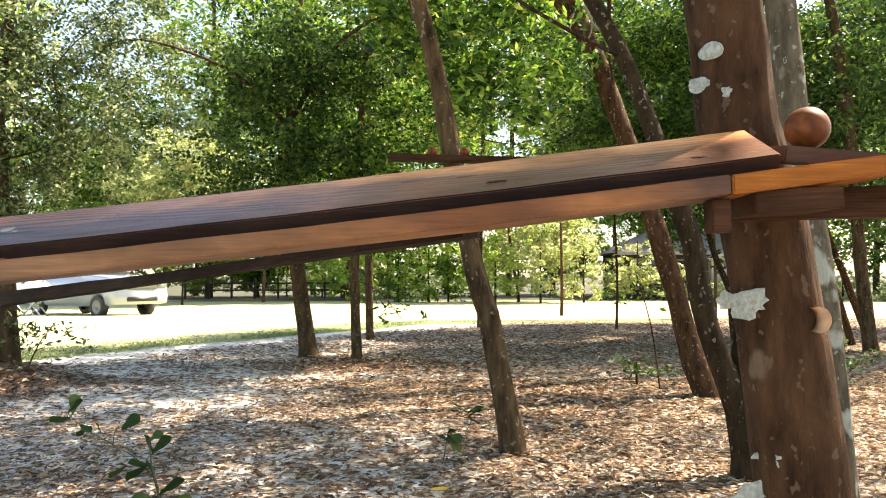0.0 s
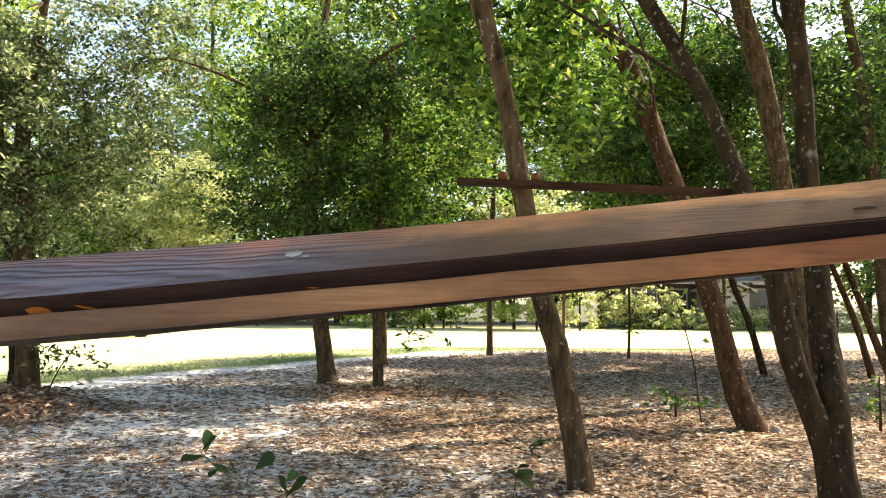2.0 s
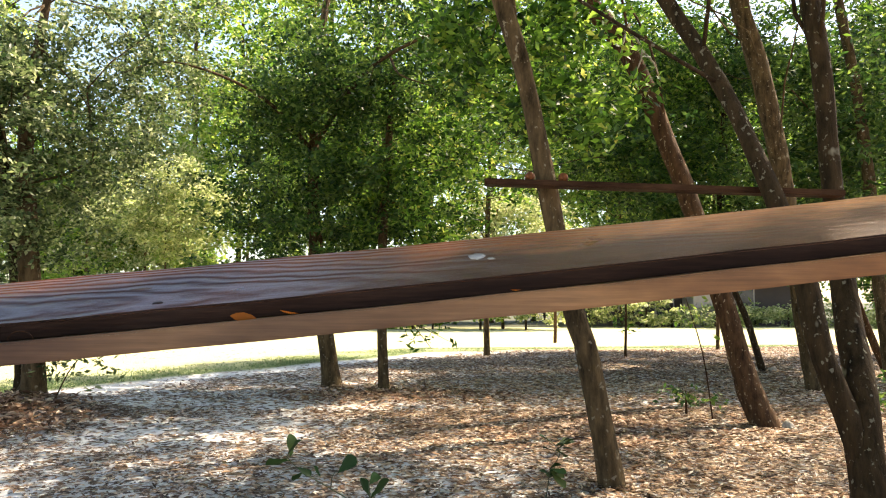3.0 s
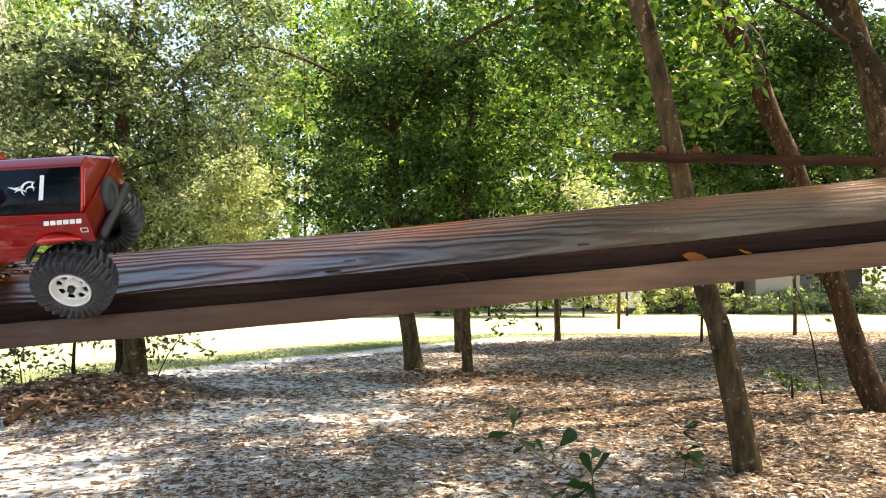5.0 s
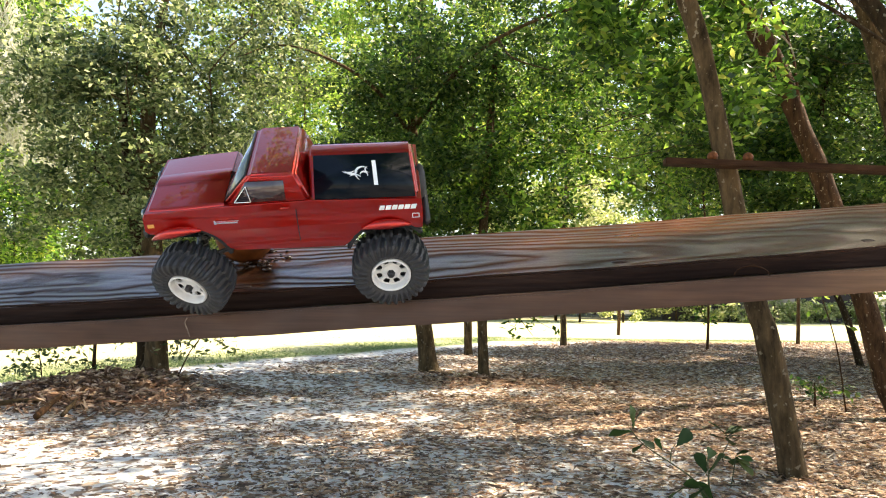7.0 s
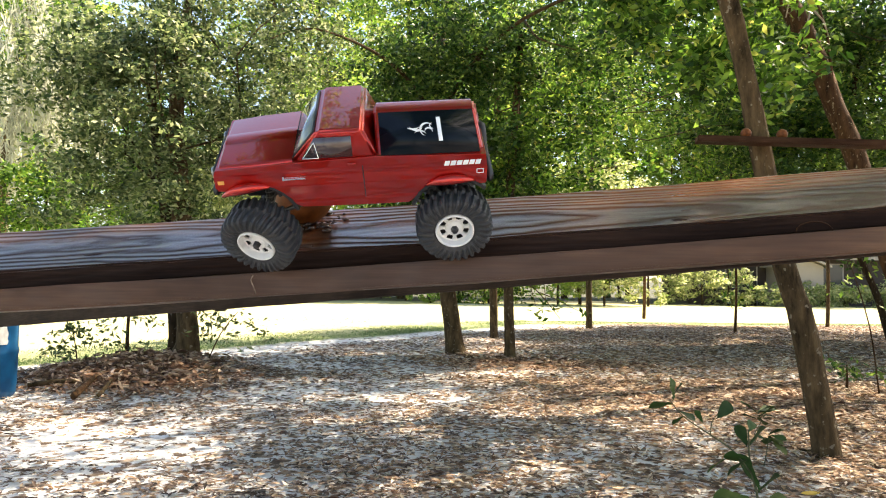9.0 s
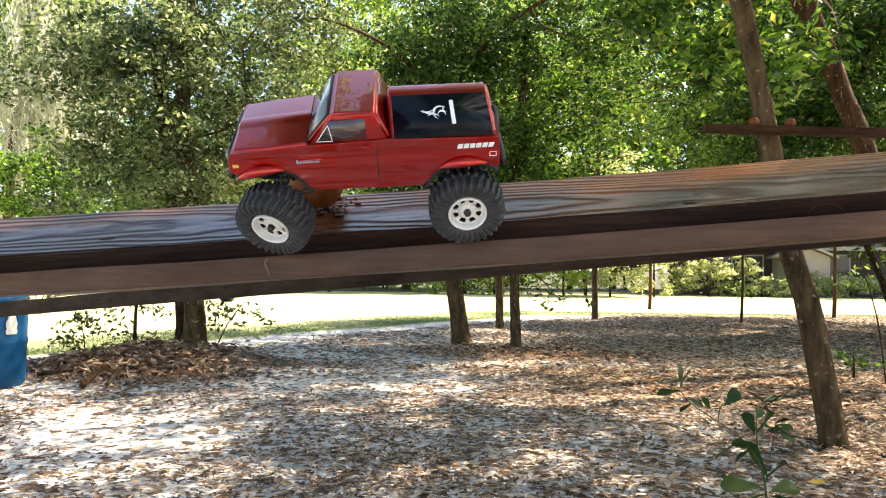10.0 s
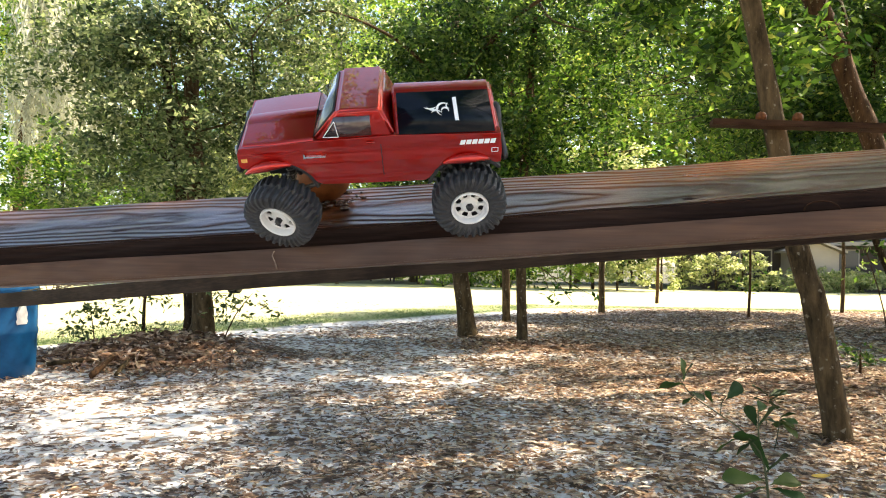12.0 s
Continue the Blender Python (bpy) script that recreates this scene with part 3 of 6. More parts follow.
sa, sb = Vector(way[0]), Vector(way[-1])
lay = Matrix.Translation((sa + sb) / 2) @ (sb - sa).to_track_quat("X", "Z").to_matrix().to_4x4()
bm = bmesh.new()
rows = []
for p in way:
    c = lay.inverted() @ Vector(p)
    w = 0.002 * noise.noise(Vector((c.x * 8, 0, 0)))
    lo, hi = -board_half(p[0]), board_top(p[0])
    rows.append([bm.verts.new((c.x, c.y + d, c.z + h + w * (1 if h > 0 else -1))) for d, h in ((-0.018, lo), (0.018, lo), (0.018, hi), (-0.018, hi))])
for r0, r1 in zip(rows, rows[1:]):
    for j in range(4):
        bm.faces.new((r0[j], r0[(j + 1) % 4], r1[(j + 1) % 4], r1[j]))
bm.faces.new(rows[0])
bm.faces.new(rows[-1][::-1])
bmesh.ops.recalc_face_normals(bm, faces=bm.faces)
o = part("plank", bm, WOOD_DARK, second, "", False)
o.matrix_basis = lay
rg = np.random.default_rng(12)
bm = bmesh.new()
for i in range(46):                              # dry straw and twigs caught on top of the board
    k = int(rg.uniform(0.18, 0.62) * len(way))
    p, d = Vector(way[k]), (Vector(way[k + 1]) - Vector(way[k])).normalized()
    th = board_top(p.x)
    half = rg.uniform(0.02, 0.07)
    turn = Matrix.Rotation(rg.normal() * 0.5, 3, "Z") @ d
    c = p + Vector((0, rg.uniform(-0.012, 0.012), th + 0.002 + rg.uniform(0, 0.006)))
    lift = rg.uniform(0.0, 0.02)
    tube(bm, [(*(c - turn * half), 0.002), (*(c + Vector((0, 0, lift * 0.4))), 0.0022), (*(c + turn * half + Vector((0, 0, lift))), 0.0014)], 5, 0.02, 0.0)
straw = new("straw", mesh_of("straw", bm, bark_mat("dry_straw", (0.16, 0.11, 0.06), (0.36, 0.28, 0.17), (0.42, 0.36, 0.26))))
tagged(straw, "dry straw and twigs lying on the dark board", "straw", kind="stuff")
block("prop", -4.20, -4.13, 4.15, 4.24, -0.05, 0.49, WOOD_DARK, second)


# knots and scrapes on the ramp board, dry leaves caught on it
KNOT = WOOD_EDGE
SCRAPE = wood_mat("scraped_wood", (0.09, 0.065, 0.05), (0.16, 0.12, 0.095), (0.26, 0.21, 0.17), 0.6)
WHITE_SCRAPE = wood_mat("raw_scraped_wood", (0.30, 0.27, 0.24), (0.48, 0.45, 0.42), (0.62, 0.60, 0.57), 0.7)
for x, w, a, c, material, nm in ((-0.052, 0.030, 0.012, 0.004, KNOT, "knot"), (-1.173, 0.012, 0.008, 0.003, KNOT, "knot"), (-1.045, 0.050, 0.009, 0.0018, SCRAPE, "scrape"), (-1.525, 0.012, 0.014, 0.003, KNOT, "knot"),
                                (-1.733, 0.030, 0.009, 0.004, KNOT, "knot"), (-0.948, 0.018, 0.006, 0.003, KNOT, "knot"), (-0.632, 0.060, 0.009, 0.0085, WHITE_SCRAPE, "scrape"), (-0.618, 0.050, 0.004, 0.003, WHITE_SCRAPE, "scrape"), (-0.72, 0.020, 0.022, 0.0012, SCRAPE, "scrape"), (-0.11, 0.078, 0.024, 0.0012, WHITE_SCRAPE, "scrape"), (-0.15, 0.070, 0.016, 0.0010, SCRAPE, "scrape"), (-0.085, 0.064, 0.013, 0.0009, SCRAPE, "scrape"), (-1.161, 0.034, 0.006, 0.0016, SCRAPE, "scrape"), (-0.98, 0.060, 0.012, 0.0016, SCRAPE, "scrape"), (0.18, 0.028, 0.010, 0.003, KNOT, "knot")):
    y, z = ramp_edge(x)
    bm = bmesh.new()
    bmesh.ops.create_icosphere(bm, subdivisions=2, radius=1.0)
    for v in bm.verts:
        v.co = Vector((v.co.x * a * (1 + 0.5 * noise.noise(v.co * 3)), (v.co.y + 0.8 * noise.noise(v.co * 2.5 + Vector((x * 50, 0, 0)))) * c, v.co.z * 0.0008))
    o = part(nm, bm, material, course)
    o.matrix_basis = Matrix.Translation((x, y + w * ct, z + w * st)) @ Matrix.Rotation(-0.095, 4, "Y") @ Matrix.Rotation(TILT, 4, "X")


def curled_leaf(x, y, z, size, turn, material, label):
    bm = bmesh.new()
    rows = []
    for u, w in ((0, 0.03), (0.2, 0.26), (0.5, 0.36), (0.8, 0.24), (1, 0.02)):
        rows.append([bm.verts.new((size * (u - 0.5), size * s * w * 0.6, size * (0.22 * abs(s) * w + 0.35 * (u - 0.5) ** 2))) for s in (-1, 0, 1)])
    for r0, r1 in zip(rows, rows[1:]):
        for j in range(2):
            bm.faces.new((r0[j], r0[j + 1], r1[j + 1], r1[j]))
    o = new("dry_leaf", mesh_of("dry_leaf", bm, material))
    o.matrix_basis = Matrix.Translation((x, y, z)) @ Euler([radians(a) for a in turn]).to_matrix().to_4x4()
    return tagged(o, label, "leaf", "dry leaves on the ramp")


DRY = leaf_mat("orange_dry_leaf", [(0.0, (0.42, 0.11, 0.010)), (1.0, (0.50, 0.17, 0.016))], 0.6, 0.5)
for x, size, turn, lab in ((-0.858, 0.024, (62, 6, 14), "orange dry oak leaf caught on the rail"), (-0.815, 0.020, (10, 8, 40), "curled brown leaf scrap on the rail"), (-0.60, 0.012, (0, 0, 30), "scrap of dry leaf on the rail")):
    y, z = ramp_edge(x)
    curled_leaf(x, y - 0.012, z - 0.0155, size, turn, DRY, lab)

bm = bmesh.new()
y, z = ramp_edge(-1.064)
tube(bm, [(-1.064 + 0.014 * math.cos(w), y - 0.014 - 0.004 * math.cos(w), z - 0.017 + 0.009 * math.sin(w), 0.0006) for w in np.linspace(0.0, math.pi, 9)], 6, 0.004, 0.0)
tagged(new("dry_stalk", mesh_of("dry_stalk", bm, WOOD_RED)), "thin dry leaf stalk arching on the rail", "stalk", "dry leaves on the ramp")

bm = bmesh.new()
y, z = ramp_edge(-1.553)
tube(bm, [(-1.553, y - 0.0275, z - 0.036, 0.0006), (-1.554, y - 0.031, z - 0.030, 0.0006), (-1.557, y - 0.030, z - 0.024, 0.0005), (-1.5555, y - 0.028, z - 0.020, 0.0004)], 6, 0.003, 0.0)
tagged(new("dry_stalk", mesh_of("dry_stalk", bm, SCRAPE)), "pale dry sprig stuck to the rail's face", "stalk", "dry leaves on the ramp")

# ---- trees ----
tree("slender grey-brown oak trunk curving up past the ramp",
     [(0.195, 3.87, -0.05, 0.073), (0.19, 3.87, 0.06, 0.064), (0.130, 3.874, 0.403, 0.058), (0.078, 3.879, 0.692, 0.053), (0.011, 3.883, 0.904, 0.051), (-0.162, 3.887, 1.83, 0.046),
      (-0.224, 3.891, 2.11, 0.046), (-0.300, 3.896, 2.366, 0.046), (-0.42, 3.9, 2.9, 0.043), (-0.45, 3.95, 4.0, 0.034), (-0.4, 4.0, 5.2, 0.017)],
     # second crown: unseen, added overhead to block sky from the board
     [(-0.4, 4.3, 4.9, 1.9, 1.7, 1.0, 36, 170, 0.26), (0.6, 4.9, 4.9, 1.8, 1.4, 0.7, 14, 210, 0.26), (0.1, 5.2, 2.7, 0.6, 0.4, 0.75, 27, 190, 0.20)], 11)
tree("reddish-barked leaning tree with peeling bark and dead twigs",
     [(1.76, 5.70, -0.05, 0.122), (1.745, 5.71, 0.05, 0.106), (1.667, 5.759, 0.256, 0.092), (1.588, 5.808, 0.649, 0.075), (1.466, 5.856, 1.136, 0.076), (1.258, 5.905, 1.847, 0.071),
      (1.188, 5.954, 2.069, 0.072), (1.032, 6.0, 2.556, 0.073), (0.87, 6.05, 2.924, 0.074), (0.616, 6.1, 3.255, 0.076), (0.2, 6.2, 3.9, 0.061), (-0.1, 6.3, 4.8, 0.03)],
     [(0.0, 6.3, 4.9, 2.0, 1.6, 0.9, 30, 150, 0.26), (1.2, 6.4, 5.3, 2.4, 1.6, 0.6, 22, 150, 0.28)], 12, BARK_RED)
tree("dark lichen-spotted trunk forked low from its neighbour",
     [(1.15, 3.44, 0.05, 0.055), (1.12, 3.45, 0.30, 0.052), (1.057, 3.464, 0.502, 0.050), (1.012, 3.477, 0.642, 0.049), (0.978, 3.494, 0.832, 0.050), (0.959, 3.525, 1.026, 0.048), (0.831, 3.613, 1.486, 0.040), (0.773, 3.736, 1.775, 0.039),
      (0.678, 3.872, 2.089, 0.040), (0.545, 4.0, 2.423, 0.039), (0.35, 4.1, 2.9, 0.035), (0.2, 4.2, 3.9, 0.0174)],
     [(0.1, 3.9, 4.1, 1.3, 1.3, 0.8, 15, 140, 0.25)], 13, BARK_DARK)
tree("straight dark brown trunk with pale lichen spots",
     [(1.17, 3.41, -0.05, 0.105), (1.162, 3.42, 0.094, 0.082), (1.162, 3.452, 0.27, 0.073), (1.183, 3.499, 0.498, 0.067), (1.205, 3.604, 0.731, 0.062), (1.240, 3.722, 1.036, 0.054), (1.228, 3.759, 1.515, 0.046),
      (1.230, 3.78, 1.789, 0.045), (1.221, 3.801, 2.07, 0.046), (1.193, 3.82, 2.356, 0.046), (1.15, 3.85, 3.2, 0.036), (1.15, 3.9, 4.4, 0.0174)],
     # second and third crowns are added above view to shade ramp and ground
     [(1.2, 3.6, 4.3, 1.6, 1.4, 0.9, 24, 150, 0.26), (1.85, 2.75, 4.6, 0.75, 0.6, 0.5, 17, 220, 0.2), (2.2, 4.3, 5.0, 1.3, 1.1, 0.6, 22, 260, 0.26)], 14, BARK_DARK)
tree("grey-brown forest trunk leaning over the litter",
     [(3.15, 7.68, -0.05, 0.11), (3.145, 7.68, 0.05, 0.085), (3.065, 7.678, 0.571, 0.077), (2.997, 7.678, 1.231, 0.078), (2.904, 7.678, 2.124, 0.094), (2.803, 7.678, 2.69, 0.094), (2.702, 7.678, 3.262, 0.1),
      (2.515, 7.678, 3.955, 0.09), (2.4, 7.7, 5.0, 0.05)],
     # second crown: added out of view to shade the middle of the clearing
     [(2.4, 7.7, 4.6, 1.9, 1.7, 1.1, 24, 150, 0.28), (1.7, 8.3, 5.3, 1.5, 1.1, 0.5, 26, 190, 0.26)], 15)
tree("thin tree at the wood's edge", [(4.75, 9.0, -0.05, 0.09), (4.65, 9, 1.0, 0.07), (4.569, 9, 2.426, 0.065), (4.437, 9, 3.634, 0.059), (4.294, 9, 4.52, 0.05), (4.2, 9, 5.6, 0.03)],
     [(4.3, 9.0, 4.3, 2.0, 1.6, 1.4, 18, 140, 0.3)], 16)
tree("thick tree trunk on a mound of dry leaves",
     [(-3.86, 6.5, 0.05, 0.17), (-3.82, 6.5, 0.25, 0.095), (-3.84, 6.5, 0.7, 0.085), (-3.9, 6.5, 1.4, 0.08), (-4.0, 6.6, 2.4, 0.06), (-3.9, 6.7, 3.6, 0.03)],
     [(-4.15, 6.5, 2.1, 1.0, 0.6, 1.05, 84, 300, 0.20), (-3.45, 7.2, 3.15, 0.9, 0.7, 0.75, 34, 280, 0.20)], 17, BARK, LEAF_DARK, (0.052, 0.027))
tree("slim dark stem beside the tree on the mound", [(-3.98, 6.62, 0.05, 0.09), (-3.97, 6.62, 0.3, 0.06), (-4.05, 6.65, 1.0, 0.05), (-4.3, 6.7, 2.6, 0.03)], [(-4.3, 6.7, 2.7, 0.6, 0.5, 0.5, 20, 150, 0.2)], 23, BARK_DARK, LEAF_DARK)
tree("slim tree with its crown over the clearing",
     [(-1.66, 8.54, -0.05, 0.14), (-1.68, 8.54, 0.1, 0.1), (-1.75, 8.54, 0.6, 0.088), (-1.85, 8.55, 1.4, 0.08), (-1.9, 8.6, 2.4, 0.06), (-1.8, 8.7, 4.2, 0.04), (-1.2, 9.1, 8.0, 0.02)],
     # last crown: added high out of view to shade the trees below
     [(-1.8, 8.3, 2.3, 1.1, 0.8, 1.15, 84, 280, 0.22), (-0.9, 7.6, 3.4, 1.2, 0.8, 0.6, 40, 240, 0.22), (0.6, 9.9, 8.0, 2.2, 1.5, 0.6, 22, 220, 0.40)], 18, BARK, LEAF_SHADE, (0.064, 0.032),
     limbs=([(-1.85, 8.6, 2.7, 0.03), (-1.2, 7.6, 3.2, 0.02), (-0.3, 6.8, 3.35, 0.012), (0.4, 6.4, 3.1, 0.006)], [(-1.85, 8.6, 2.5, 0.028), (-2.3, 7.8, 2.95, 0.018), (-2.9, 7.0, 3.05, 0.010), (-3.3, 6.6, 2.8, 0.005)], [(-1.0, 7.4, 3.24, 0.014), (-0.9, 7.0, 2.95, 0.009), (-0.6, 6.7, 2.75, 0.004)]))
tree("thin dark-barked tree in the clearing", [(-1.10, 8.17, -0.05, 0.075), (-1.10, 8.17, 0.1, 0.055), (-1.12, 8.17, 0.8, 0.05), (-1.1, 8.2, 1.8, 0.045), (-1.0, 8.2, 3.4, 0.03)],
     [(-0.75, 8.4, 2.3, 0.9, 0.7, 1.1, 44, 210, 0.22), (-0.62, 8.02, 0.5, 0.25, 0.12, 0.2, 7, 9, 0.07)], 19, BARK, LEAF_OAK,
     limbs=([(-1.12, 8.17, 0.85, 0.008), (-0.85, 8.1, 0.72, 0.006), (-0.60, 8.05, 0.42, 0.003)], [(-0.80, 8.1, 0.68, 0.005), (-0.66, 8.0, 0.62, 0.004), (-0.42, 7.95, 0.50, 0.002)], [(-1.12, 8.17, 1.0, 0.007), (-0.95, 8.0, 0.86, 0.005), (-0.85, 7.95, 0.55, 0.003)]))
tree("thin tree behind the clearing", [(-1.235, 10.75, -0.05, 0.08), (-1.235, 10.75, 0.1, 0.06), (-1.25, 10.75, 1.6, 0.05), (-1.2, 10.8, 3.6, 0.03)],
     [(-1.2, 10.8, 3.2, 1.7, 0.9, 1.4, 70, 200, 0.28), (2.4, 10.4, 3.6, 1.1, 0.8, 1.4, 70, 220, 0.24)], 20, BARK, LEAF_OAK)
tree("young tree at the field's edge", [(0.40, 13.3, -0.05, 0.08), (0.4, 13.3, 0.1, 0.055), (0.4, 13.3, 1.4, 0.05), (0.5, 13.3, 4.0, 0.03)],
     [(-0.1, 13.2, 3.7, 1.0, 0.8, 1.2, 44, 180, 0.28)], 21, BARK, LEAF_BRIGHT)

# the tree that carries the ramp's upper end
tree("leaning brown trunk with pale lichen that carries the ramp",
     [(0.42, 1.20, -0.05, 0.085), (0.41, 1.20, 0.15, 0.068), (0.366, 1.2, 0.579, 0.06), (0.34, 1.2, 0.789, 0.057), (0.318, 1.2, 0.941, 0.056), (0.284, 1.2, 1.072, 0.0525), (0.275, 1.2, 1.172, 0.052),
      (0.267, 1.2, 1.25, 0.052), (0.24, 1.22, 1.6, 0.05), (0.2, 1.3, 2.6, 0.045), (0.25, 1.4, 4.2, 0.025)],
     [(0.2, 1.2, 4.2, 1.8, 1.6, 0.8, 44, 150, 0.26)], 22, BARK_POST)


tree("grey lichened trunk close behind the carrying tree",
     [(0.93, 2.2, -0.05, 0.075), (0.92, 2.2, 0.15, 0.052), (0.91, 2.2, 0.40, 0.044), (0.885, 2.2, 0.78, 0.040), (0.84, 2.2, 1.10, 0.038), (0.81, 2.2, 1.33, 0.038), (0.785, 2.2, 1.62, 0.040), (0.72, 2.25, 2.6, 0.036), (0.8, 2.3, 4.2, 0.02)],
     [(0.9, 2.3, 4.4, 1.2, 1.1, 0.6, 20, 150, 0.26)], 24, BARK_GREY)


# ---- plain materials ----
PAINT = plain("red_candy_paint", (0.46, 0.012, 0.006), 0.32, 0.90, 0.95, 0.05, 300.0)
RUBBER = plain("tyre_rubber", (0.026, 0.027, 0.030), 0.62, 0, 0, 0.4, 220.0)
RIM = plain("white_plastic", (0.66, 0.665, 0.66), 0.42, 0, 0, 0.08, 150.0)
BLACK = plain("black_plastic", (0.016, 0.016, 0.018), 0.45, 0, 0, 0.3, 120.0)
TINT = plain("tinted_lexan", (0.003, 0.006, 0.010), 0.14, 0, 0.0, 0.2, 30.0)
TINT.node_tree.nodes["Principled BSDF"].inputs["Specular IOR Level"].default_value = 0.10
SMOKE = plain("smoked_window", (0.05, 0.03, 0.03), 0.18, 0, 0.6, 0.3, 60.0)
GLASS = plain("clear_window", (0.20, 0.23, 0.21), 0.08, 0.3, 1.0, 0.2, 60.0)
DECAL = plain("white_decal", (0.80, 0.80, 0.80), 0.4)
AMBER = plain("amber_lens", (0.75, 0.35, 0.08), 0.25, 0, 0.5)
CHROME = plain("chrome_trim", (0.75, 0.75, 0.76), 0.18, 1.0)
STEEL = plain("grey_steel", (0.22, 0.22, 0.22), 0.4, 0.8, 0, 0.3, 90.0)


def prism(bm, outline, l0, l1):
    """A solid from an outline (a, z) between two sides."""
    near = [bm.verts.new((a, l1, z)) for a, z in outline]
    far = [bm.verts.new((a, l0, z)) for a, z in outline]
    bm.faces.new(near)
    bm.faces.new(far[::-1])
    n = len(outline)
    for i in range(n):
        bm.faces.new((near[i], far[i], far[(i + 1) % n], near[(i + 1) % n]))
    bmesh.ops.recalc_face_normals(bm, faces=bm.faces)


def loft(bm, low, high):
    """A solid between two four-cornered rings of points."""
    a, b = [bm.verts.new(p) for p in low], [bm.verts.new(p) for p in high]
    for i in range(4):
        bm.faces.new((a[i], a[(i + 1) % 4], b[(i + 1) % 4], b[i]))
    bm.faces.new(a[::-1])
    bm.faces.new(b)
    bmesh.ops.recalc_face_normals(bm, faces=bm.faces)


def soften(bm, offset, segments=2, angle=0.35):
    ed = [e for e in bm.edges if len(e.link_faces) == 2 and e.calc_face_angle(0) > angle]
    bmesh.ops.bevel(bm, geom=ed, offset=offset, segments=segments, affect="EDGES", clamp_overlap=True)


def panel(bm, quad, thick, lift=0.0):
    """A thin plate on four points in space, standing proud along its normal."""
    q = [Vector(p) for p in quad]
    n = (q[1] - q[0]).cross(q[-1] - q[0]).normalized()
    lo, hi = [bm.verts.new(p + n * lift) for p in q], [bm.verts.new(p + n * (lift + thick)) for p in q]
    bm.faces.new(hi)
    bm.faces.new(lo[::-1])
    for i in range(len(q)):
        j = (i + 1) % len(q)
        bm.faces.new((lo[i], lo[j], hi[j], hi[i]))
    bmesh.ops.recalc_face_normals(bm, faces=bm.faces)


def bar(bm, p0, p1, r, sides=8):
    tube(bm, [(*p0, r), (*((Vector(p0) + Vector(p1)) / 2), r), (*p1, r)], sides, 0.5, 0.0)


def ring_profile(bm, profile, segs=40, axis_l=0.0):
    """Turns (l, r) round the wheel's axle, which runs along y."""
    rings = []
    for k in range(segs):
        w = 2 * math.pi * k / segs
        rings.append([bm.verts.new((r * math.cos(w), axis_l + l, r * math.sin(w))) for l, r in profile])
    for k in range(segs):
        a, b = rings[k], rings[(k + 1) % segs]
        for i in range(len(profile) - 1):
            bm.faces.new((a[i], a[i + 1], b[i + 1], b[i]))
    bmesh.ops.recalc_face_normals(bm, faces=bm.faces)


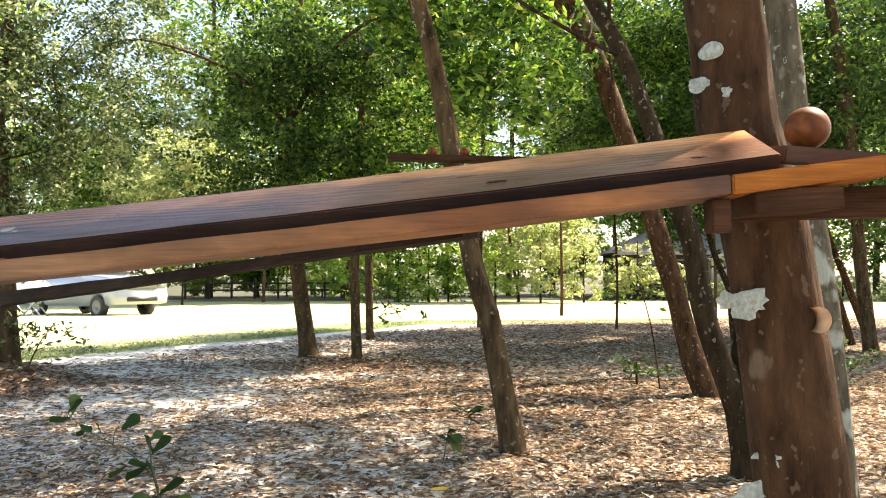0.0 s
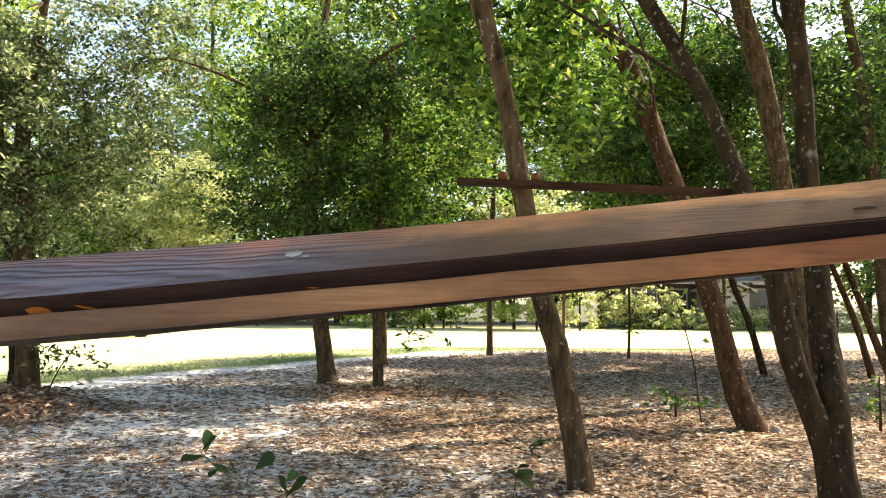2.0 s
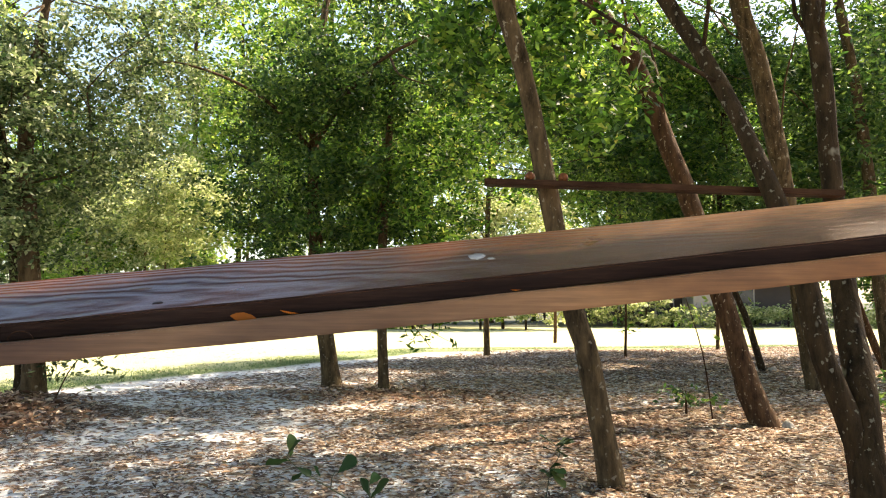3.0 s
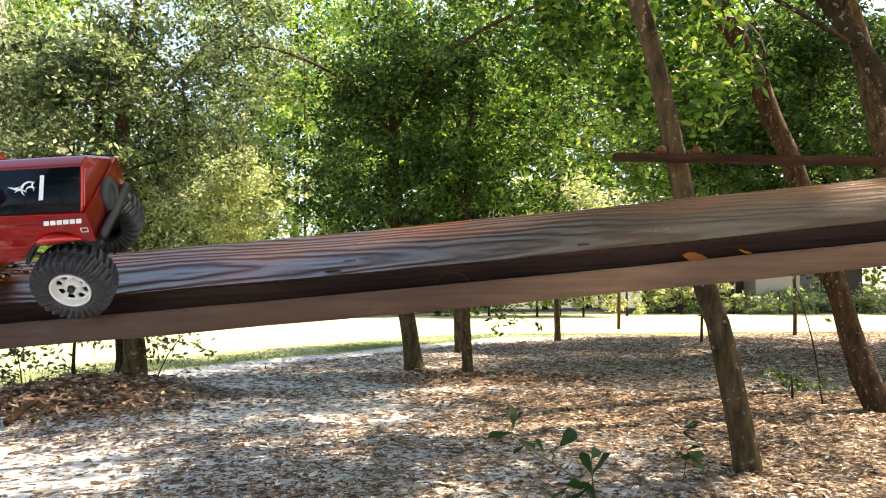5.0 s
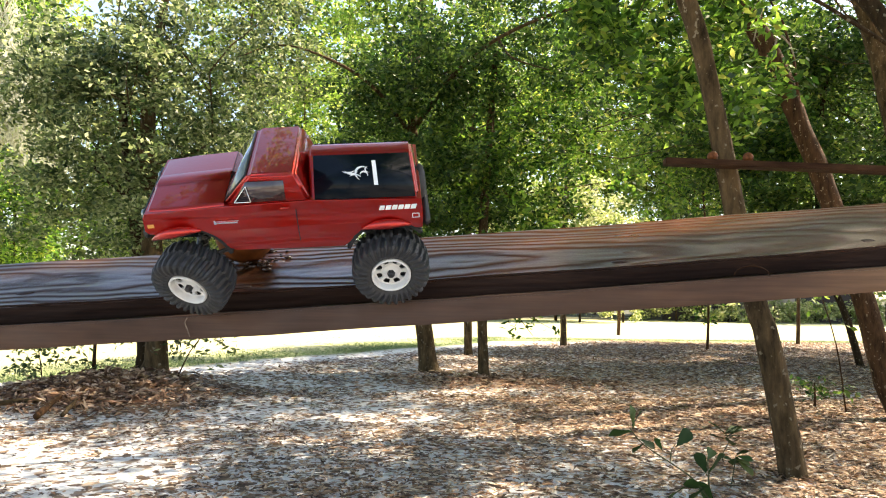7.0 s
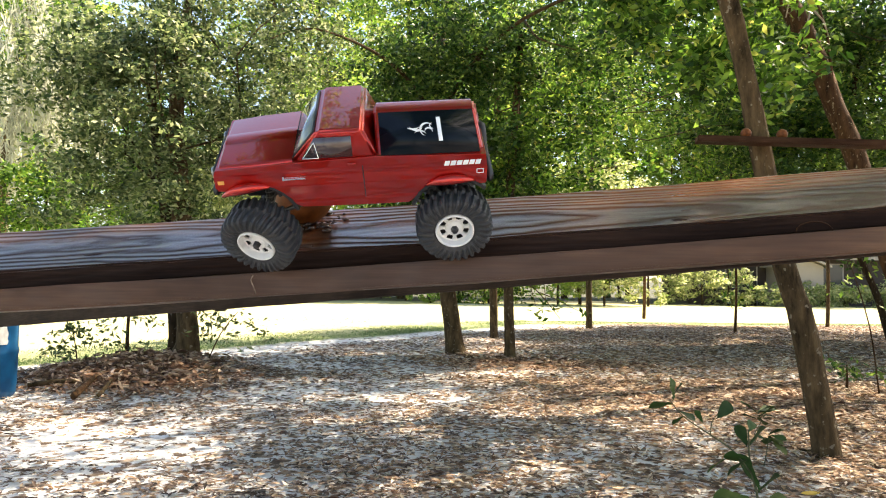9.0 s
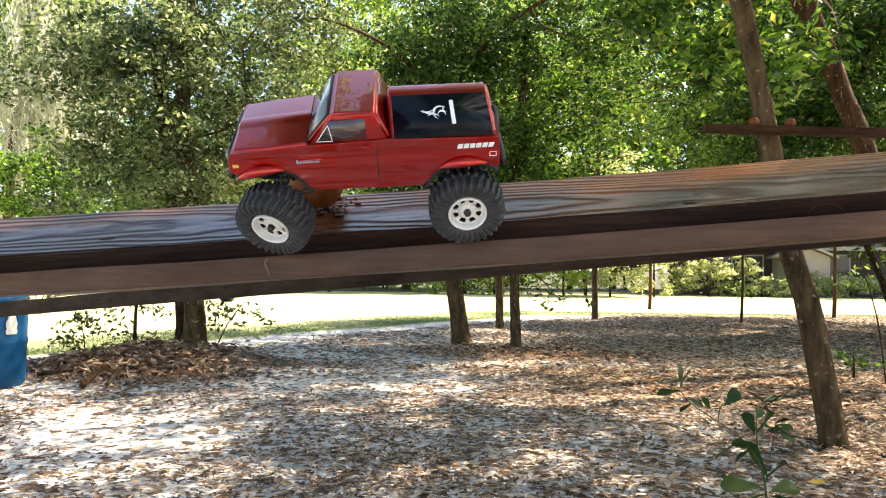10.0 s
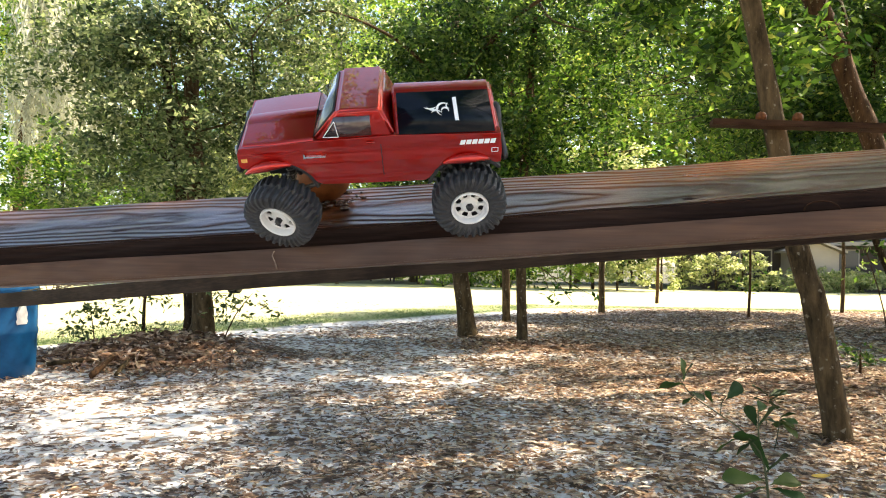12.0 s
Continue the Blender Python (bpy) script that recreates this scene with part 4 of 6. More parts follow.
def wheel(parent, name, m, outward):
    """A wheel > tyre, rim, hub under the truck; outward is +1 on its left side."""
    R, HW = 0.0322, 0.0135
    tyre = bmesh.new()
    N, K = 30, 6
    # across the tyre: place, radius, how far the lugs stand out sideways and outwards, sweep
    prof = [(0.70, 0.0150, 0, 0, 0), (0.98, 0.0172, 0, 0, 0), (1.05, 0.0196, 0.0002, 0, 0), (1.06, 0.0210, 0.0010, 0, 0.10), (1.07, 0.0240, 0.0015, 0.0002, 0.45), (1.05, 0.0268, 0.0016, 0.0008, 0.85), (0.96, 0.0288, 0.0012, 0.0018, 1.1), (0.72, 0.0298, 0, 0.0024, 1.35), (0.10, 0.0301, 0, 0.0024, 1.9)]
    prof = [(-l, r, -a, b, c) for l, r, a, b, c in prof] + prof[::-1]
    rings = []
    for i in range(N * K):                   # swept paddle lugs that run from the tread down the sidewall
        ring = []
        for l, r, side, up, sweep in prof:
            k = (i + (K // 2 if l > 0 else 0)) % K
            d = (1.0, 1.0, 1.0, 0.0, -0.15, 0.0)[k]
            w = 2 * math.pi * (i + sweep * 2.2) / (N * K)
            rr = r + up * d
            ring.append(tyre.verts.new((rr * math.cos(w), l * HW + side * d, rr * math.sin(w))))
        rings.append(ring)
    for i in range(N * K):
        r0, r1 = rings[i], rings[(i + 1) % (N * K)]
        for j in range(len(prof) - 1):
            tyre.faces.new((r0[j], r0[j + 1], r1[j + 1], r1[j]))
    bmesh.ops.recalc_face_normals(tyre, faces=tyre.faces)
    t = part(name, tyre, RUBBER, parent, "black lugged crawler tyre", False)
    t.name = name
    t.matrix_basis = m
    o = outward
    rim = bmesh.new()
    ring_profile(rim, [(o * HW * 0.80, 0.0164), (o * HW * 1.02, 0.0162), (o * HW * 1.06, 0.0152), (o * HW * 1.0, 0.0143), (o * HW * 0.60, 0.0136), (o * HW * 0.54, 0.0124)], 40)
    ring_profile(rim, [(o * HW * 0.54, 0.0082), (o * HW * 0.66, 0.0064), (o * HW * 0.72, 0.0036), (o * HW * 0.72, 0.0)], 40)
    for k in range(8):                       # webs between the eight round openings
        w = 2 * math.pi * k / 8
        q = []
        for r, d in ((0.0080, 0.22), (0.0104, 0.125), (0.0127, 0.18)):
            q.append(((r * math.cos(w - d), o * HW * 0.55, r * math.sin(w - d)), (r * math.cos(w + d), o * HW * 0.55, r * math.sin(w + d))))
        for (a0, a1), (b0, b1) in zip(q, q[1:]):
            lo = [rim.verts.new(p) for p in (a0, a1, b1, b0)]
            hi = [rim.verts.new(Vector(p) - Vector((0, o * 0.0018, 0))) for p in (a0, a1, b1, b0)]
            rim.faces.new(lo)
            rim.faces.new(hi[::-1])
            for i in range(4):
                rim.faces.new((lo[i], lo[(i + 1) % 4], hi[(i + 1) % 4], hi[i]))
    bmesh.ops.recalc_face_normals(rim, faces=rim.faces)
    part("rim", rim, RIM, t, "white stamped rim with eight openings", False)
    back = bmesh.new()
    ring_profile(back, [(o * HW * 0.2, 0.0150), (o * HW * 0.2, 0.0)], 32)
    part("rim_back", back, BLACK, t)
    hub = bmesh.new()
    ring_profile(hub, [(o * HW * 0.70, 0.0034), (o * HW * 0.98, 0.0030), (o * HW * 1.05, 0.0020), (o * HW * 1.05, 0.0)], 6)
    part("hub_nut", hub, BLACK, t, "", False)
    return t


def arch(cx, cz, r, a0, a1, n=9):
    return [(cx + r * math.cos(radians(a0 + (a1 - a0) * k / (n - 1))), cz + r * math.sin(radians(a0 + (a1 - a0) * k / (n - 1)))) for k in range(n)]


def model_truck(m):
    truck = tagged(new("toy_truck"), "red scale-model crawler truck with white rims straddling a ball", "model truck")
    WB = 0.1623
    # lower body, with wheel arches cut through
    out = [(-0.0275, 0.064), (-0.0285, 0.050), (-0.0278, 0.0375), (-0.025, 0.0365)]
    out += [p for p in arch(0.0, 0.008, 0.0365, 128, 28, 9)]
    out += [(0.0365, 0.0213), (0.0800, 0.0218), (0.1235, 0.0232)]
    out += [p for p in arch(WB, 0.012, 0.0365, 158, 56, 9)]
    out += [(0.1890, 0.0425), (0.1915, 0.0455), (0.1912, 0.0560), (0.1890, 0.0615), (0.1280, 0.0655), (0.0600, 0.0672)]
    bm = bmesh.new()
    prism(bm, out, -0.0462, 0.0462)
    for z in (0.027, 0.0295, 0.0305, 0.032, 0.037, 0.045, 0.052, 0.0555, 0.0575, 0.0605):
        bmesh.ops.bisect_plane(bm, geom=bm.verts[:] + bm.edges[:] + bm.faces[:], plane_co=(0, 0, z), plane_no=(0, 0, 1))
    heights = (0.020, 0.027, 0.0295, 0.0305, 0.032, 0.037, 0.045, 0.052, 0.0555, 0.0575, 0.0605, 0.068)
    widths = (0.0434, 0.0447, 0.0449, 0.0443, 0.0452, 0.0457, 0.0461, 0.0460, 0.0456, 0.0463, 0.0460, 0.0448)
    for v in bm.verts:                           # swelling sides with a crease under the shoulder
        v.co.y = math.copysign(float(np.interp(v.co.z, heights, widths)), v.co.y)
        if v.co.x > 0.165:
            v.co.y *= 1 - 1.8 * (v.co.x - 0.165)
    soften(bm, 0.0022, 3)
    body = part("body", bm, PAINT, truck, "glossy candy-red body shell", crisp=True)
    # black liners inside the wheel arches
    for cx, cz, a0, a1 in ((0.0, 0.008, 140, 18), (WB, 0.012, 166, 46)):
        bm = bmesh.new()
        prism(bm, arch(cx, cz, 0.0363, a0, a1, 11) + arch(cx, cz, 0.0335, a1, a0, 11), -0.0446, 0.0446)
        part("wheel_well", bm, BLACK, truck, "black wheel-arch liner", False)
    # hood: a crowned lid with two creases
    bm = bmesh.new()
    rows = []
    for a, z in ((0.1880, 0.0612), (0.1850, 0.0640), (0.1600, 0.0660), (0.1270, 0.0682)):
        k = 1.0 if a < 0.18 else 0.95
        rows.append([bm.verts.new((a, l * k, z + h)) for l, h in ((-0.0440, -0.0035), (-0.0405, 0), (-0.0085, 0.0012), (-0.0068, 0.0028), (0, 0.0030), (0.0068, 0.0028), (0.0085, 0.0012), (0.0405, 0), (0.0440, -0.0035))])
    for r0, r1 in zip(rows, rows[1:]):
        for i in range(8):
            bm.faces.new((r0[i], r0[i + 1], r1[i + 1], r1[i]))
    ext = bmesh.ops.extrude_face_region(bm, geom=bm.faces[:])
    for v in [g for g in ext["geom"] if isinstance(g, bmesh.types.BMVert)]:
        v.co.z -= 0.006
    bmesh.ops.recalc_face_normals(bm, faces=bm.faces)
    part("hood", bm, PAINT, truck, "red hood with raised centre", crisp=True)
    # cab
    bm = bmesh.new()
    loft(bm, [(0.1285, 0.0432, 0.0645), (0.1285, -0.0432, 0.0645), (0.0590, -0.0450, 0.0655), (0.0590, 0.0450, 0.0655)],
         [(0.1050, 0.0405, 0.0905), (0.1050, -0.0405, 0.0905), (0.0690, -0.0410, 0.0905), (0.0690, 0.0410, 0.0905)])
    soften(bm, 0.0028, 3)
    part("cab", bm, PAINT, truck, "red cab with flat roof", crisp=True)
    # windshield with its rubber, side windows, vent frames
    bm = bmesh.new()
    f = lambda u, l: (0.1285 + (0.1050 - 0.1285) * u, l, 0.0645 + 0.026 * u)
    panel(bm, [f(0.10, 0.0395), f(0.92, 0.0370), f(0.92, -0.0370), f(0.10, -0.0395)], 0.0007, 0.0002)
    part("windshield_seal", bm, BLACK, truck)
    bm = bmesh.new()
    panel(bm, [f(0.17, 0.0365), f(0.86, 0.0345), f(0.86, -0.0345), f(0.17, -0.0365)], 0.0006, 0.0007)
    part("windshield", bm, GLASS, truck, "clear windshield reflecting the sky")
    for s in (1, -1):
        g = lambda a, z: (a, s * (0.0434 + (0.0408 - 0.0434) * (z - 0.0645) / 0.026), z)
        bm = bmesh.new()
        q = [g(0.0785, 0.0680), g(0.1190, 0.0680), g(0.1075, 0.0852), g(0.0785, 0.0852)]
        panel(bm, q[::-1] if s > 0 else q, 0.0006, 0.0009)
        part("side_window", bm, SMOKE, truck, "smoked door window")
        bm = bmesh.new()
        tri = [Vector(g(0.1180, 0.0686)) + Vector((0, s * 0.0018, 0)), Vector(g(0.1055, 0.0684)) + Vector((0, s * 0.0018, 0)), Vector(g(0.1078, 0.0818)) + Vector((0, s * 0.0018, 0))]
        for i in range(3):
            bar(bm, tri[i], tri[(i + 1) % 3], 0.00032, 6)
        part("vent_window_frame", bm, DECAL, truck, "thin white vent-window frame")
    # bed cover: sides that lean in, with dark panels
    lowq = [(0.0600, 0.0455, 0.0655), (0.0600, -0.0455, 0.0655), (-0.0262, -0.0455, 0.0640), (-0.0262, 0.0455, 0.0640)]
    highq = [(0.0612, 0.0075, 0.0885), (0.0612, -0.0075, 0.0885), (-0.0222, -0.0075, 0.0872), (-0.0222, 0.0075, 0.0872)]
    bm = bmesh.new()
    loft(bm, lowq, highq)
    soften(bm, 0.0022, 3)
    part("bed_cover", bm, PAINT, truck, "red bed cover with sloping sides", crisp=True)
    for s in (1, -1):
        def k(u, v):
            lo = Vector(lowq[0]).lerp(Vector(lowq[3]), u)
            hi = Vector(highq[0]).lerp(Vector(highq[3]), u)
            p = lo.lerp(hi, v)
            return (p.x, s * p.y, p.z)
        v1 = 0.945 if s > 0 else 0.90
        q = [k(0.045, 0.05), k(0.045, v1), k(0.965, v1), k(0.965, 0.05)]
        bm = bmesh.new()
        panel(bm, q[::-1] if s > 0 else q, 0.0006, 0.0001)
        bmesh.ops.recalc_face_normals(bm, faces=bm.faces)
        part("cargo_window", bm, TINT, truck, "black tinted cargo window")
        # emblem on the window: swooshes and a bar
        bm = bmesh.new()
        def crescent(cu, cv, r, a0, a1, width):
            """A curved stroke that swells in the middle; v is stretched to look round on the sloping window."""
            w = [radians(a0 + (a1 - a0) * n / 10) for n in range(11)]
            out = [(cu + r * math.cos(t), cv + r * 2.0 * math.sin(t)) for t in w]
            back = [(cu + (r - width * math.sin(math.pi * n / 10)) * math.cos(t), cv + (r - width * math.sin(math.pi * n / 10)) * 2.0 * math.sin(t)) for n, t in enumerate(w)]
            return out + back[-2:0:-1]

        shapes = [crescent(0.60, 0.55, 0.072, 40, 250, 0.020), crescent(0.615, 0.52, 0.038, -30, 200, 0.016), crescent(0.50, 0.66, 0.070, 200, 330, 0.018), crescent(0.47, 0.72, 0.085, 225, 320, 0.014),
                  crescent(0.53, 0.42, 0.060, 20, 150, 0.014), crescent(0.655, 0.62, 0.030, 90, 290, 0.012), [(0.70, 0.30), (0.738, 0.30), (0.738, 0.80), (0.70, 0.80)]]
        for pts in shapes:
            c = [Vector(k(u - 0.10, v)) for u, v in pts]
            nrm = (Vector(k(0.5, 0.9)) - Vector(k(0.5, 0.1))).cross(Vector((1, 0, 0))).normalized()
            if nrm.y * s < 0:
                nrm = -nrm
            lo, hi = [bm.verts.new(p + nrm * 0.0006) for p in c], [bm.verts.new(p + nrm * 0.0010) for p in c]
            bm.faces.new(hi)
            for i in range(len(c)):
                bm.faces.new((lo[i], lo[(i + 1) % len(c)], hi[(i + 1) % len(c)], hi[i]))
        bmesh.ops.recalc_face_normals(bm, faces=bm.faces)
        part("window_emblem", bm, DECAL, truck, "white emblem of swooshes and a bar", False)
        # slanted white bars where the maker's mark stands, fender script, marker frames, door seam
        bm = bmesh.new()
        for i in range(6):
            a0 = 0.0065 - i * 0.0050
            panel(bm, [(a0, s * 0.0464, 0.0562), (a0 - 0.0040, s * 0.0464, 0.0562), (a0 - 0.0052, s * 0.0464, 0.0602), (a0 - 0.0012, s * 0.0464, 0.0602)][::s], 0.0004, 0.0)
        for v in bm.verts:
            v.co.y += s * 0.0003
        part("maker_mark", bm, DECAL, truck, "row of slanted white bars", False)
        bm = bmesh.new()
        panel(bm, [(0.1345, s * 0.0464, 0.0512), (0.1180, s * 0.0464, 0.0512), (0.1180, s * 0.0464, 0.0525), (0.1345, s * 0.0464, 0.0525)][::s], 0.0006, 0.0)
        panel(bm, [(0.1365, s * 0.0464, 0.0508), (0.1345, s * 0.0464, 0.0508), (0.1350, s * 0.0464, 0.0545), (0.1362, s * 0.0464, 0.0545)][::s], 0.0006, 0.0)
        panel(bm, [(0.1340, s * 0.0464, 0.0533), (0.1170, s * 0.0464, 0.0533), (0.1170, s * 0.0464, 0.0537), (0.1340, s * 0.0464, 0.0537)][::s], 0.0006, 0.0)
        part("fender_script", bm, CHROME, truck, "small silver script bar", False)
        bm = bmesh.new()
        panel(bm, [(0.1885, s * 0.0436, 0.0490), (0.1835, s * 0.0436, 0.0490), (0.1835, s * 0.0436, 0.0520), (0.1885, s * 0.0436, 0.0520)][::s], 0.0010, 0.0)
        part("marker_lamp", bm, AMBER, truck, "small amber marker lamp", False)
        bm = bmesh.new()
        sq = [(-0.0200, 0.0475), (-0.0252, 0.0475), (-0.0252, 0.0512), (-0.0200, 0.0512)]
        for i in range(4):
            (a, z), (b, w) = sq[i], sq[(i + 1) % 4]
            bar(bm, (a, s * 0.0465, z), (b, s * 0.0465, w), 0.0003, 6)
        part("marker_frame", bm, DECAL, truck)
        bm = bmesh.new()
        for a0, y0, z0, a1, y1, z1 in ((0.0715, 0.0436, 0.0235, 0.0715, 0.0459, 0.0390), (0.0715, 0.0459, 0.0390, 0.0715, 0.0463, 0.0520), (0.0715, 0.0463, 0.0520, 0.0715, 0.0464, 0.0605)):
            bar(bm, (a0, s * y0, z0), (a1, s * y1, z1), 0.0004, 6)
        part("door_seam", bm, BLACK, truck)
        bm = bmesh.new()
        panel(bm, [(0.0830, s * 0.0461, 0.0618), (0.0765, s * 0.0461, 0.0618), (0.0765, s * 0.0461, 0.0630), (0.0830, s * 0.0461, 0.0630)][::s], 0.0010, 0.0)
        part("door_handle", bm, PAINT, truck)
        # flares over the arches
        for cx, cz, a0, a1 in ((0.0, 0.006, 118, 56), (WB, 0.009, 112, 50)):
            bm = bmesh.new()
            pts = [(x, s * (0.0455 + 0.0045 * math.sin(math.pi * i / 10)), z, 0.0042 * (0.25 + 0.75 * math.sin(math.pi * i / 10))) for i, (x, z) in enumerate(arch(cx, cz, 0.0385, a0, a1, 11))]
            tube(bm, pts, 14, 0.003, 0.0)
            part("fender_flare", bm, PAINT, truck, "red flared fender lip")
    # bumpers, grille, spare
    bm = bmesh.new()
    box(bm, 0.1895, 0.1955, -0.040, 0.040, 0.036, 0.0435)
    soften(bm, 0.0015)
    part("front_bumper", bm, BLACK, truck, "black front bumper")
    bm = bmesh.new()
    box(bm, 0.1905, 0.1925, -0.036, 0.036, 0.047, 0.059)
    soften(bm, 0.0006)
    part("grille", bm, BLACK, truck)
    for l in (-0.030, 0.030):
        bm = bmesh.new()
        bmesh.ops.create_cone(bm, cap_ends=True, segments=20, radius1=0.0048, radius2=0.0044, depth=0.0025, matrix=Matrix.Translation((0.1935, l, 0.053)) @ Matrix.Rotation(math.pi / 2, 4, "Y"))
        part("headlight", bm, GLASS, truck, "round clear headlight")
    bm = bmesh.new()
    box(bm, -0.0345, -0.0285, -0.040, 0.040, 0.034, 0.042)
    soften(bm, 0.0015)
    part("rear_bumper", bm, BLACK, truck, "black rear bumper")
    bm = bmesh.new()
    ring_profile(bm, [(-0.003, 0.008), (-0.0035, 0.0135), (0, 0.016), (0.0035, 0.0135), (0.003, 0.008), (-0.003, 0.008)], 32)
    ring_profile(bm, [(0.0015, 0.009), (0.001, 0.004), (0.0015, 0.0)], 24)
    bmesh.ops.transform(bm, matrix=Matrix.Translation((-0.0285, -0.004, 0.050)) @ Matrix.Rotation(math.pi / 2, 4, "Z"), verts=bm.verts)
    part("spare_wheel", bm, RUBBER, truck, "black spare tyre on the tail")
    # chassis
    bm = bmesh.new()
    box(bm, -0.018, 0.176, -0.016, 0.016, 0.018, 0.032)
    box(bm, 0.045, 0.105, -0.024, 0.024, 0.012, 0.024)
    soften(bm, 0.002)
    part("chassis", bm, BLACK, truck, "black chassis rails and gearbox", False)
    front_axle = Matrix.Translation((WB, 0, 0.007)) @ Matrix.Rotation(radians(-11), 4, "X")
    for nm, mm in (("rear_axle", Matrix.Identity(4)), ("front_axle", front_axle)):
        bm = bmesh.new()
        bar(bm, (0, -0.036, 0), (0, 0.036, 0), 0.0042, 10)
        bmesh.ops.create_uvsphere(bm, u_segments=14, v_segments=8, radius=0.0085, matrix=Matrix.Translation((0, -0.008, 0)))
        for s in (1, -1):
            box(bm, -0.005, 0.005, s * 0.034 - 0.004, s * 0.034 + 0.004, -0.007, 0.007)
        o = part(nm, bm, BLACK, truck, "black plastic axle")
        o.matrix_basis = mm
    for cx, mm in ((0.0, Matrix.Identity(4)), (WB, front_axle)):
        for s in (1, -1):
            foot = mm @ Vector((0.006 if cx == 0 else -0.006, s * 0.027, 0.004))
            top = Vector((cx + (0.012 if cx == 0 else -0.012), s * 0.021, 0.044))
            bm = bmesh.new()
            bar(bm, foot, foot.lerp(top, 0.55), 0.0034, 10)
            bar(bm, foot.lerp(top, 0.5), top, 0.0018, 8)
            part("shock_absorber", bm, BLACK, truck, "", True)
            bm = bmesh.new()
            pts = []
            for i in range(49):
                w, u = i / 48 * 2 * math.pi * 6, 0.2 + 0.75 * i / 48
                c = foot.lerp(top, u)
                pts.append((c.x + 0.0042 * math.cos(w), c.y + 0.0042 * math.sin(w), c.z, 0.0005))
            tube(bm, pts, 5, 0.01, 0.0)
            part("spring", bm, STEEL, truck, "coiled steel spring")
            bm = bmesh.new()
            bar(bm, mm @ Vector((0, s * 0.022, -0.003)), (0.055 if cx == 0 else 0.108, s * 0.014, 0.014), 0.0020, 8)
            part("suspension_link", bm, STEEL, truck)
    for s in (1, -1):
        wheel(truck, "rear_wheel", Matrix.Translation((0, s * 0.0465, 0)), s)
        wheel(truck, "front_wheel", front_axle @ Matrix.Translation((0, s * 0.0465, 0)) @ Matrix.Rotation(radians(-17), 4, "Z"), s)
    truck.matrix_basis = m
    return truck


model_truck(pose(-1.3817, 1.004, 0.8817, -39.2, 4.23, 184.66))


# ---- balls on the ramp ----
BALL = plain("brown_stained_ball", (0.21, 0.064, 0.015), 0.5, 0, 0, 0.7, 45.0)
BALL.node_tree.nodes["Principled BSDF"].inputs["Specular IOR Level"].default_value = 0.2
GLUE = plain("dark_glue", (0.045, 0.018, 0.010), 0.3, 0, 0.25, 0.4, 60.0)


def course_ball(x, y, z, r, label, glue_at=None, tilt=TILT):
    ball = tagged(new("ball"), label, "ball", "balls on the course")
    ball.location = (x, y, z)
    bm = bmesh.new()
    bmesh.ops.create_icosphere(bm, subdivisions=4, radius=r)
    for v in bm.verts:
        v.co *= 1 + 0.012 * noise.noise(v.co * 40)
    part("sphere", bm, BALL, ball)
    if glue_at:
        bm = bmesh.new()
        rg = np.random.default_rng(3)
        for i in range(130):                      # a ragged bead of set glue
            w = rg.uniform(0, 2 * math.pi)
            q = r * rg.uniform(0.55, 1.35 if rg.random() < 0.5 else 0.9)
            c = Vector((q * math.cos(w) * 1.2, q * math.sin(w), -r + rg.uniform(0.0, 0.006)))
            tw = rg.uniform(1.0, 3.0)
            s = bmesh.ops.create_icosphere(bm, subdivisions=1, radius=rg.uniform(0.0008, 0.0026))
            for v in s["verts"]:
                v.co = Vector((v.co.x * tw, v.co.y * 1.2, v.co.z * 0.7)) + c
        bmesh.ops.transform(bm, matrix=Matrix.Rotation(tilt, 4, "X"), verts=bm.verts)
        part("glue_bead", bm, GLUE, ball, "ragged shiny bead of dark glue")
    return ball


course_ball(-1.533, 1.080, 0.887, 0.0293, "brown-stained wooden ball glued onto the ramp board", True)


course_ball(0.331, 1.100, 1.0525, 0.0262, "orange-brown wooden ball on the board past the ramp's end")

# ---- boards and lichen on the trees ----
cross = tagged(new("board"), "rough brown board fixed to tree trunks behind the ramp", "board")
a, b = Vector((-0.40, 3.80, 1.45)), Vector((1.22, 3.66, 1.375))
bm = bmesh.new()
box(bm, -(b - a).length / 2, (b - a).length / 2, -0.045, 0.045, -0.014, 0.014)
soften_edges(bm, 0.003)
o = part("plank", bm, WOOD_RED, cross, "", False)
o.matrix_basis = Matrix.Translation((a + b) / 2) @ (b - a).to_track_quat("X", "Z").to_matrix().to_4x4()
for u in (0.13, 0.225):
    p = a.lerp(b, u)
    bm = bmesh.new()
    bmesh.ops.create_icosphere(bm, subdivisions=3, radius=0.024)
    for v in bm.verts:
        v.co *= 1 + 0.04 * noise.noise(v.co * 60)
    o = part("knob", bm, BALL, cross, "round orange-brown wooden knob")
    o.location = (p.x, p.y - 0.01, p.z + 0.032)

LICHEN = plain("pale_lichen", (0.42, 0.45, 0.40), 0.9, 0, 0, 0.55, 160.0)
FUNGUS = plain("tan_bracket_fungus", (0.50, 0.30, 0.17), 0.85, 0, 0, 0.3, 60.0)


